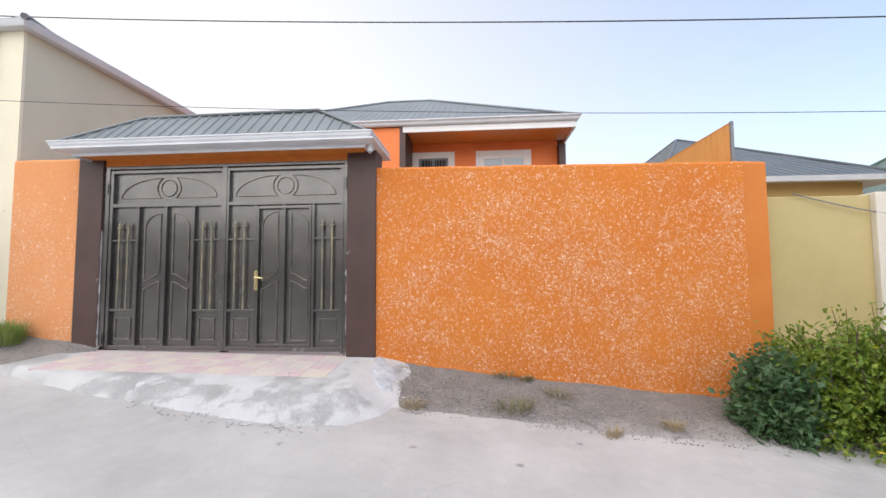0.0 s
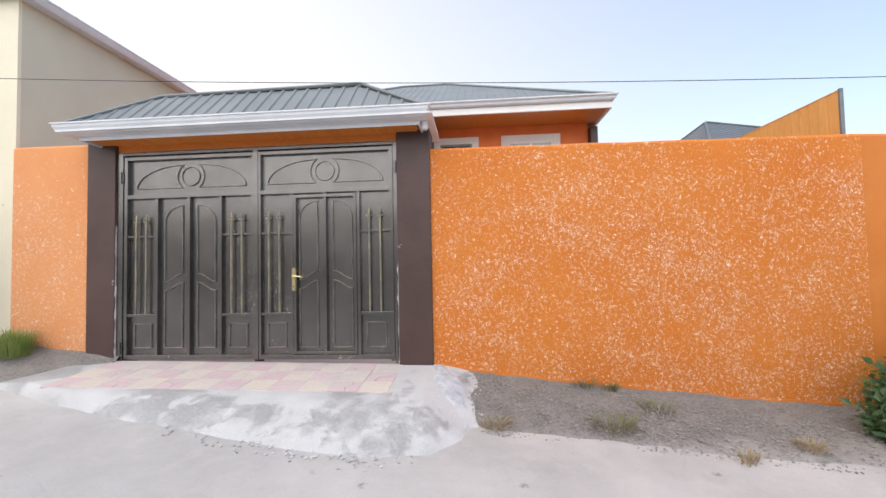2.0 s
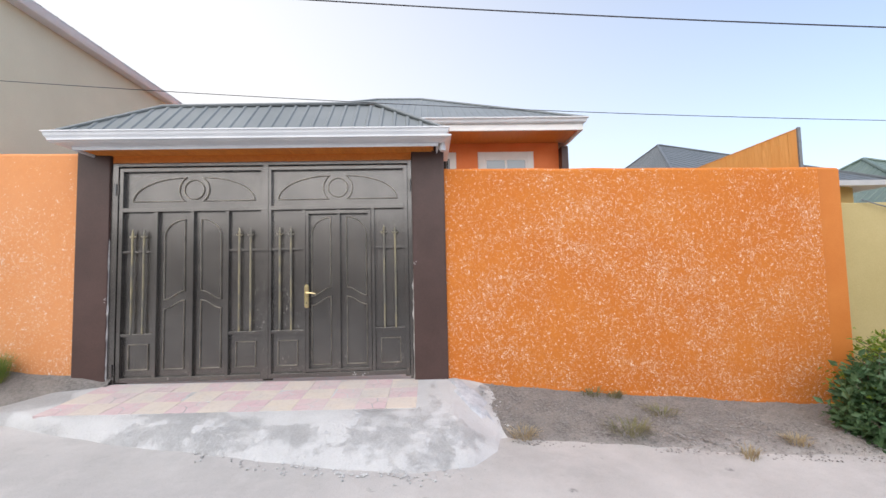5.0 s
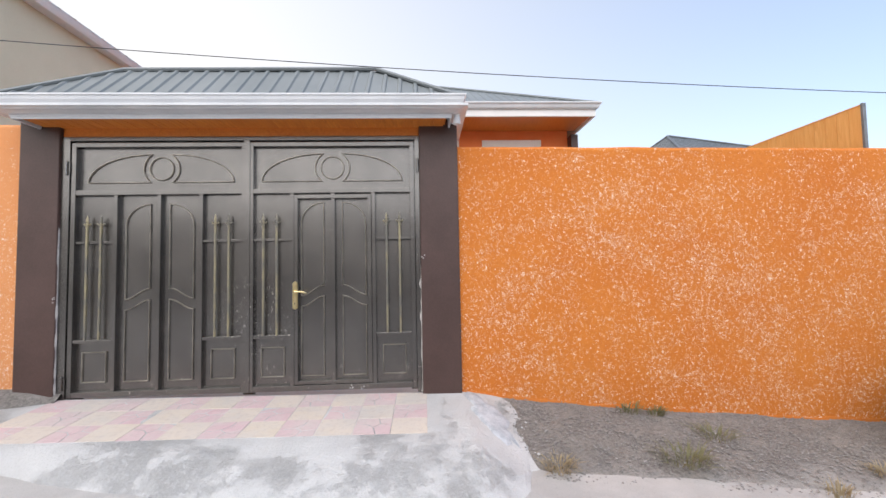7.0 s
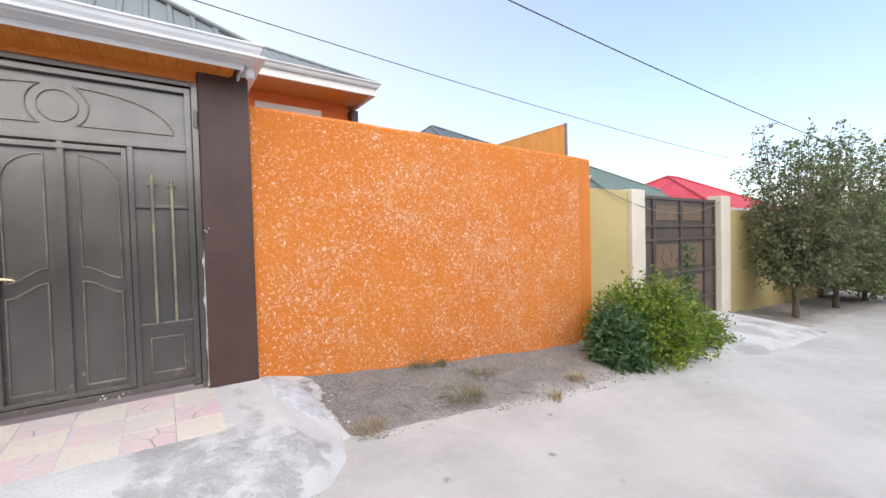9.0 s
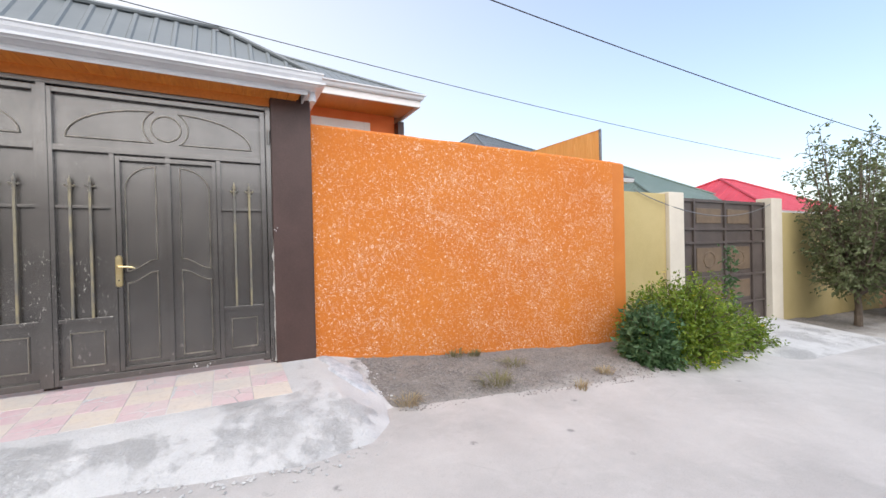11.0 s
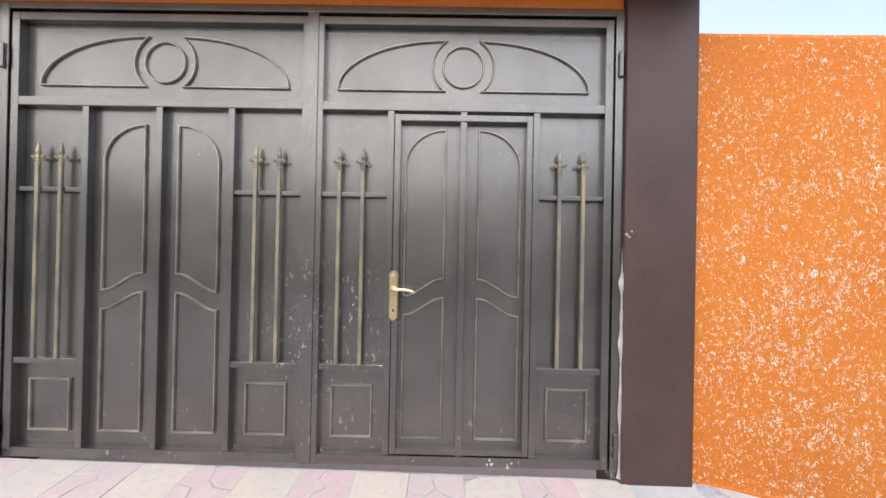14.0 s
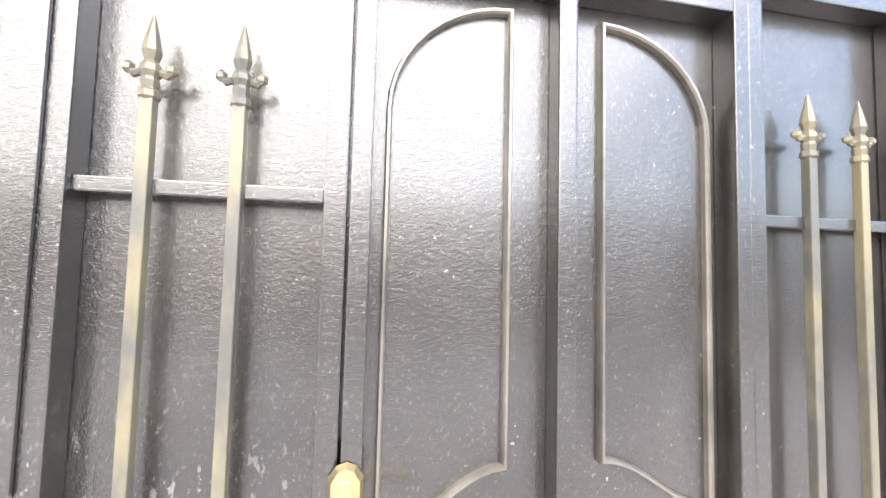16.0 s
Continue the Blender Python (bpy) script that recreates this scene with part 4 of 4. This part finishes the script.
hip_roof("west_roof", -14.25, -6.55, 5.25, 15.3, 5.22, ((-10.4, 8.6, 6.95), (-10.4, 12.0, 6.95)), ROOF_DARK, nw, 0.25, 0.05)
pipe = Build().tube([(-7.2, 5.36, 5.12), (-7.2, 5.36, 4.2), (-7.2, 5.36, 0.5)], 0.045, 10)
for z in (4.6, 3.0, 1.4):
    pipe.lathe(-7.2, 5.36, [(0.045, z - 0.03), (0.054, z - 0.028), (0.054, z + 0.028), (0.045, z + 0.03)], 10).box(-7.21, -7.19, 5.40, 5.425, z - 0.02, z + 0.02)
under(pipe.done("downpipe", PALE), nw)

# ---- across the lane ----
tagged(Build().box(-40, 60, -5.2, -5.0, -4.0, 3.65, 0.02).done("wall_south", GREY_RENDER), "plain grey wall across the lane", "wall", kind="structure")

# ---- overhead cables ----
def cable(y0, dy, z0, dz, bow, x0, x1, r, label):
    n = 60
    pts = [(x, y0 + dy * x, z0 + dz * x + bow * x * x) for x in (x0 + (x1 - x0) * i / n for i in range(n + 1))]
    tagged(Build().tube(pts, r, 5).done("overhead_cable", CABLE), label, "cable", "overhead cables")


cable(5.2, 0.02, 3.494, -0.041, 0.0024, -16, 9.5, 0.0045, "thin grey overhead cable above the boundary wall")
cable(4.9, -0.08, 4.53, -0.107, 0.0024, -16, 20, 0.008, "black overhead power cable along the lane")


# ---- plants ----
def leaves(name, places, mat, size, rng, droop=0.3):
    """Many small folded leaves at the places given as (point, outward)."""
    v, f = [], []
    for p, out in places:
        d = Vector(out) + Vector((rng.uniform(-1, 1), rng.uniform(-1, 1), rng.uniform(-1, 1) - droop)) * 0.75
        d.normalize()
        side = d.cross(Vector((rng.uniform(-1, 1), rng.uniform(-1, 1), rng.uniform(0.2, 1)))).normalized()
        up = side.cross(d)
        L = size * rng.uniform(0.6, 1.35)
        W = L * rng.uniform(0.2, 0.3)
        n = len(v)
        p = Vector(p)
        v += [p, p + d * L * 0.45 + side * W + up * W * 0.35, p + d * L - up * L * 0.12, p + d * L * 0.45 - side * W + up * W * 0.35, p + d * L * 0.5]
        f += [(n, n + 1, n + 4), (n + 1, n + 2, n + 4), (n + 2, n + 3, n + 4), (n + 3, n, n + 4)]
    me = bpy.data.meshes.new(name)
    me.from_pydata([tuple(q) for q in v], [], f)
    me.materials.append(mat)
    return new(name, me)


def stems(base, tips, r0, r1, rng, bend=0.15):
    b = Build()
    lines = []
    for t in tips:
        p0, p1 = Vector(base(rng)), Vector(t)
        mid = p0.lerp(p1, 0.5) + Vector((rng.uniform(-bend, bend), rng.uniform(-bend, bend), bend * 0.8))
        pts = [p0 * (1 - k) ** 2 + mid * 2 * k * (1 - k) + p1 * k * k for k in (0, 0.25, 0.5, 0.75, 1)]
        b.tube(pts, [r0 + (r1 - r0) * k for k in (0, 0.25, 0.5, 0.75, 1)], 5)
        lines.append(pts)
    return b, lines


def shrub(cx, cy, rx, ry, h, count, per, mat, leaf, seed, label, flowers=0):
    """A mound of leafy stems that all rise from one root patch."""
    rng = random.Random(seed)
    gz = road_z(cx, cy) - 0.02
    ob = thing("bush", (cx, cy, gz), label=label, category="bush")
    tips = []
    for _ in range(count):
        a, e = rng.uniform(0, 2 * math.pi), math.asin(rng.uniform(-0.05, 1.0))
        k = rng.uniform(0.62, 1.08)
        tips.append((cx + rx * k * math.cos(e) * math.cos(a), cy + ry * k * math.cos(e) * math.sin(a), gz + 0.06 + h * k * max(0.02, math.sin(e))))
    b, lines = stems(lambda r: (cx + r.uniform(-0.3, 0.3) * rx, cy + r.uniform(-0.3, 0.3) * ry, gz - 0.02), tips, 0.012, 0.003, rng)
    under(b.done("stem", BARK), ob)
    places, tops = [], []
    for pts in lines:
        for _ in range(per):
            k = rng.random() ** 0.55
            s = min(3, int(k * 4))
            q = pts[s].lerp(pts[s + 1], k * 4 - s)
            q = q + Vector((rng.gauss(0, 0.055), rng.gauss(0, 0.055), rng.gauss(0, 0.05)))
            q.z = max(q.z, gz + 0.02)
            places.append((q, (q - Vector((cx, cy, gz + 0.1))).normalized() * 0.6))
        tops.append(pts[-1])
    under(leaves("foliage", places, mat, leaf, rng), ob)["kind"] = "stuff"
    if flowers:
        fb = Build()
        for q in rng.sample(tops, flowers):
            for k in range(5):
                a = k * 1.2566
                fb.add([q, q + Vector((0.02 * math.cos(a - 0.5), 0.02 * math.sin(a - 0.5), 0.008)), q + Vector((0.034 * math.cos(a), 0.034 * math.sin(a), 0.006)), q + Vector((0.02 * math.cos(a + 0.5), 0.02 * math.sin(a + 0.5), 0.008))], [(0, 1, 2, 3)])
        under(fb.done("flower", FLOWER), ob)["kind"] = "stuff"
    return ob


shrub(3.98, 4.44, 1.2, 0.75, 1.2, 400, 60, BUSH_LEAF, 0.062, 3, "dense green flowering bush at the wall's end", 46)
shrub(3.08, 4.36, 0.36, 0.4, 0.82, 95, 60, BUSH_DARK, 0.085, 5, "blue green leafy bush against the orange wall")
shrub(5.35, 4.3, 0.5, 0.5, 0.62, 80, 45, BUSH_LEAF, 0.06, 8, "low green flowering bush beside the lane", 14)


def tree(x, y, height, spread, low, limbs, leaders, seed, label, leaf=0.09):
    """A short trunk that forks low into a dense skirt of limbs and some tall upright leaders."""
    rng = random.Random(seed)
    gz = road_z(x, y)
    ob = thing("tree", (x, y, gz), label=label, category="tree")
    b = Build()
    fork = gz + low
    b.tube([(x, y, gz - 0.1), (x + 0.03, y, gz + low * 0.5), (x, y + 0.03, fork)], [0.085, 0.065, 0.055], 8)
    places = []
    for i in range(limbs + leaders):
        lead = i >= limbs
        a = 2.4 * i + rng.uniform(-0.4, 0.4)
        tall = rng.uniform(0.72, 1.0) if lead else rng.uniform(0.0, 0.62)
        reach = spread * (rng.uniform(0.15, 0.75) if lead else rng.uniform(0.45, 1.0) * (1.0 - 0.35 * tall))
        z = gz + low * 0.75 + (height - low) * (tall if lead else 0.08 + 0.9 * tall)
        tip = Vector((x + reach * math.cos(a), y + reach * math.sin(a), z))
        p0 = Vector((x, y, fork - rng.uniform(0, 0.25)))
        mid = p0.lerp(tip, 0.4) + Vector((math.cos(a), math.sin(a), 0.0 if lead else 0.25)) * reach * 0.3
        ks = (0, 0.2, 0.4, 0.6, 0.8, 1)
        pts = [p0 * (1 - k) ** 2 + mid * 2 * k * (1 - k) + tip * k * k for k in ks]
        b.tube(pts, [0.035, 0.028, 0.02, 0.014, 0.009, 0.004], 5)
        steps = 16 if lead else 9
        for s in range(steps):
            k = 0.25 + 0.75 * s / (steps - 1)
            j = min(4, int(k * 5))
            q = pts[j].lerp(pts[j + 1], k * 5 - j)
            size = 0.30 * (1.05 - 0.8 * k) + 0.07 if lead else 0.36 * (1.15 - 0.45 * k)
            t = q + Vector((rng.gauss(0, 1), rng.gauss(0, 1), rng.gauss(0.2, 0.7))) * size
            b.tube([q, q.lerp(t, 0.5) + Vector((0, 0, 0.03)), t], [0.007, 0.005, 0.002], 4)
            for _ in range(11 if lead else 15):
                e = q.lerp(t, rng.random() ** 0.6) + Vector((rng.gauss(0, 0.05), rng.gauss(0, 0.05), rng.gauss(0, 0.06)))
                places.append((e, (e - Vector((x, y, z * 0.5))).normalized() * 0.5))
    under(b.done("trunk", BARK), ob)
    under(leaves("foliage", places, TREE_LEAF, leaf, rng, 0.5), ob)["kind"] = "stuff"
    return ob


tree(10.35, 4.35, 4.75, 1.3, 0.95, 40, 24, 11, "young leafy green tree at the lane's edge", 0.1)
tree(13.6, 4.3, 5.0, 1.7, 0.9, 42, 20, 17, "leafy green tree farther along the lane", 0.11)
tree(16.5, 4.2, 5.6, 2.2, 0.5, 64, 14, 23, "leafy green tree farther along the lane", 0.14)
tree(21.5, 3.8, 5.0, 2.4, 0.4, 60, 12, 29, "leafy green tree farther along the lane", 0.16)
rng = random.Random(31)
sap = thing("sapling", (5.95, 4.75, road_z(5.95, 4.75)), label="slender green sapling in front of the brown gate", category="plant")
gz = road_z(5.95, 4.75)
line = [Vector((5.95 + 0.03 * math.sin(k * 2), 4.75, gz + 0.18 * k)) for k in range(10)]
under(Build().tube(line, [0.012 - 0.001 * k for k in range(10)], 5).done("stem", BARK), sap)
under(leaves("foliage", [(p + Vector((rng.gauss(0, 0.05), rng.gauss(0, 0.05), rng.uniform(-0.08, 0.08))), Vector((rng.uniform(-1, 1), rng.uniform(-1, 1), 0.3))) for p in line[3:] for _ in range(26)], BUSH_DARK, 0.1, rng), sap)["kind"] = "stuff"


def tuft(x, y, r, h, count, mat, seed, label, z=None):
    rng = random.Random(seed)
    v, f = [], []
    z = z if z is not None else bank_z(x, y)
    for _ in range(count):
        a, k = rng.uniform(0, 6.283), rng.random() ** 0.7
        px, py = x + r * k * 0.7 * math.cos(a), y + r * k * 0.7 * math.sin(a)
        lean = rng.uniform(0.1, 0.6) * r * 1.4
        hh = h * rng.uniform(0.4, 1.0)
        w = rng.uniform(0.002, 0.0045)
        c, s = math.cos(a + rng.uniform(-0.8, 0.8)), math.sin(a + rng.uniform(-0.8, 0.8))
        n = len(v)
        v += [(px - w * s, py + w * c, z - 0.01), (px + w * s, py - w * c, z - 0.01), (px + lean * 0.4 * c + w * s, py + lean * 0.4 * s - w * c, z + hh * 0.65), (px + lean * 0.4 * c - w * s, py + lean * 0.4 * s + w * c, z + hh * 0.65), (px + lean * c, py + lean * s, z + hh)]
        f += [(n, n + 1, n + 2, n + 3), (n + 3, n + 2, n + 4)]
    me = bpy.data.meshes.new("grass_tuft")
    me.from_pydata(v, [], f)
    me.materials.append(mat)
    return tagged(new("grass_tuft", me), label, "grass")


def bank_z(x, y):
    """The top of the gravel bank, or of the lane before it."""
    e = edge_east(x) if x > -1.2 else edge_west(x)
    if y < e:
        return road_z(x, y)
    k = (y - e) / (wall_y(x) - e)
    return road_z(x, y) + (foot_z(x) - road_z(x, y)) * k ** 0.8


tuft(0.52, 4.42, 0.24, 0.10, 150, GRASS, 1, "small green grass tuft on the gravel")
tuft(1.05, 4.78, 0.2, 0.08, 80, GRASS, 2, "small green grass tuft on the gravel")
tuft(0.45, 5.2, 0.17, 0.09, 80, GRASS, 3, "small weed at the foot of the wall")
tuft(0.72, 5.2, 0.14, 0.07, 130, GRASS, 4, "small weed at the foot of the wall")
tuft(1.4, 4.02, 0.13, 0.09, 80, DRY, 5, "dry straw tuft at the lane's edge")
tuft(-0.55, 4.33, 0.17, 0.08, 110, DRY, 6, "dry straw tuft beside the concrete apron")
tuft(2.05, 4.25, 0.15, 0.07, 110, DRY, 7, "dry straw tuft at the lane's edge")
tuft(-6.35, 5.12, 0.26, 0.36, 520, WEED, 8, "green weeds at the foot of the wall", 0.44)
tuft(-6.62, 5.1, 0.24, 0.34, 420, WEED, 9, "green weeds at the foot of the wall", 0.45)

# a thin straggling shrub before the cream house
rng = random.Random(41)
scrub = thing("sapling", (-7.12, 5.12, 0.5), label="thin straggling green shrub against the cream house wall", category="plant")
b, places = Build(), []
for i in range(9):
    lean = rng.uniform(-0.35, 0.45)
    top = rng.uniform(1.5, 3.0)
    pts = [Vector((-7.12 + lean * k * k + 0.04 * math.sin(3 * k + i), 5.12 + rng.uniform(-0.05, 0.05), 0.5 + (top - 0.5) * k)) for k in (0, 0.25, 0.5, 0.75, 1)]
    b.tube(pts, [0.011, 0.009, 0.007, 0.005, 0.002], 5)
    for _ in range(46):
        k = rng.uniform(0.3, 1.0) * 4
        n = min(3, int(k))
        q = pts[n].lerp(pts[n + 1], k - n) + Vector((rng.gauss(0, 0.09), rng.gauss(0, 0.05), rng.gauss(0, 0.05)))
        places.append((q, (rng.uniform(-1, 1), rng.uniform(-1, 0.3), 0.2)))
under(b.done("stem", BARK), scrub)
under(leaves("foliage", places, TREE_LEAF, 0.06, rng), scrub)["kind"] = "stuff"

# loose stones
rng = random.Random(4)


def stones(name, count, place, lo, hi, mat, label):
    b = Build()
    for _ in range(count):
        x, y, z = place()
        r = rng.uniform(lo, hi)
        ang = rng.uniform(0, 3.14)
        pts = []
        for sx, sy, sz in ((1, 0, 0), (0, 1, 0), (-1, 0, 0), (0, -1, 0), (0, 0, 1), (0, 0, -1)):
            q = Vector((sx, sy, sz * 0.6)) * r * rng.uniform(0.7, 1.25)
            pts.append((x + q.x * math.cos(ang) - q.y * math.sin(ang), y + q.x * math.sin(ang) + q.y * math.cos(ang), z + q.z + r * 0.25))
        b.add(pts, [(0, 1, 4), (1, 2, 4), (2, 3, 4), (3, 0, 4), (1, 0, 5), (2, 1, 5), (3, 2, 5), (0, 3, 5)])
    return tagged(b.done(name, mat), label, "gravel", kind="stuff")


def on_bank():
    x = rng.uniform(-0.8, 4.6)
    e = edge_east(x) - 0.1
    y = e + (wall_y(x) - e) * rng.random()
    return x, y, bank_z(x, y) + lump(x, y)


def on_crack():
    x = rng.triangular(-3.6, -0.9, -1.5)
    y = apron_front(x) + rng.gauss(-0.01, 0.08)
    return x, y, road_z(x, y) + 0.003


stones("gravel", 4200, on_bank, 0.004, 0.015, STONE, "loose grey gravel lying on the bank")
stones("rubble", 200, on_crack, 0.003, 0.02, CONC, "broken concrete crumbs along the apron edge")

# spilled white plaster and the broken edge of the apron
def on_break():
    y = rng.uniform(4.35, 5.25)
    x = -0.82 + rng.gauss(0.0, 0.08)
    return x, y, bank_z(x, y) + 0.01


stones("rubble", 110, on_break, 0.004, 0.018, CONC, "broken concrete lumps along the apron edge")
v, f = [(-1.0, 4.86, apron_z(-1.0, 4.86) + 0.022)], []
for ring in (0.5, 0.85, 1.0):
    for k in range(28):
        a = 2 * math.pi * k / 28
        r = ring * (1 + 0.6 * noise.noise((math.cos(a) * 1.5, math.sin(a) * 1.5, 2.0)) + 0.6 * noise.noise((math.cos(a) * 5, math.sin(a) * 5, 3.0)))
        x, y = -1.0 + 0.16 * r * math.cos(a) - 0.10 * r * math.sin(a), 4.86 + 0.38 * r * math.sin(a) - 0.06 * r * math.cos(a)
        v.append((x, y, apron_z(x, y) + (0.02 + 0.006 * noise.noise((x * 20, y * 20, 1)) if ring < 1 else -0.004)))
f = [(0, 1 + k, 1 + (k + 1) % 28) for k in range(28)] + [(1 + 28 * j + k, 1 + 28 * j + (k + 1) % 28, 29 + 28 * j + (k + 1) % 28, 29 + 28 * j + k) for j in range(2) for k in range(28)]
tagged(mesh_ob("plaster_spill", v, f, SPILL, None, True), "flat spill of dried white plaster on concrete", "plaster")

# ---- paving tiles before the gate, last ----
T, GAP = 0.302, 0.004


def slab(x0, x1, y0, y1, h=0.012):
    """A low bevelled slab around its own centre."""
    return Build().box(x0, x1, y0, y1, -0.012, h, 0.004)


hs = (T - GAP) / 2
whole = slab(-hs, hs, -hs, hs).done("tile", CREAM_TILE)
CUTS = [([(-hs, -hs), (0.03, -hs), (0.0, -0.03), (-0.05, 0.02), (-hs, 0.04)]), ([(0.04, -hs), (hs, -hs), (hs, 0.0), (0.06, 0.03), (0.01, -0.026)]),
        ([(-hs, 0.05), (-0.045, 0.03), (0.003, -0.02), (0.052, 0.036), (0.03, hs), (-hs, hs)]), ([(0.062, 0.04), (hs, 0.01), (hs, hs), (0.04, hs)])]
pk = Build()
for poly in CUTS:
    cx, cy = sum(p[0] for p in poly) / len(poly), sum(p[1] for p in poly) / len(poly)
    n = len(poly)
    pk.add([(x, y, -0.012) for x, y in poly] + [(x, y, 0.010) for x, y in poly] + [(cx + (x - cx) * 0.985, cy + (y - cy) * 0.985, 0.0115) for x, y in poly],
           [tuple(range(2 * n, 3 * n))] + [(i, (i + 1) % n, n + (i + 1) % n, n + i) for i in range(n)] + [(n + i, n + (i + 1) % n, 2 * n + (i + 1) % n, 2 * n + i) for i in range(n)])
crazed = pk.done("tile", PINK_TILE)
first = {}
rng = random.Random(9)
for r in range(3):
    for c in range(12):
        x, y = -1.575 - T * (c + 0.5), 4.445 + T * (r + 0.5) - 0.012 * r
        if y + hs > 5.325:
            y = 5.325 - hs
        cream = (r + c) % 2 == 0
        src = whole if cream else crazed
        ob = src if src not in first else new("tile", src.data)
        first[src] = True
        ob.matrix_basis = pose(x, y, tile_z(x, y) - 0.0105 + rng.uniform(-0.0015, 0.0015), 3.4, 0.7, 0) @ pose(0, 0, 0, rng.uniform(-0.5, 0.5), rng.uniform(-0.5, 0.5), 0 if cream else rng.choice((0, 90, 180, 270)))
        ob.parent = apron
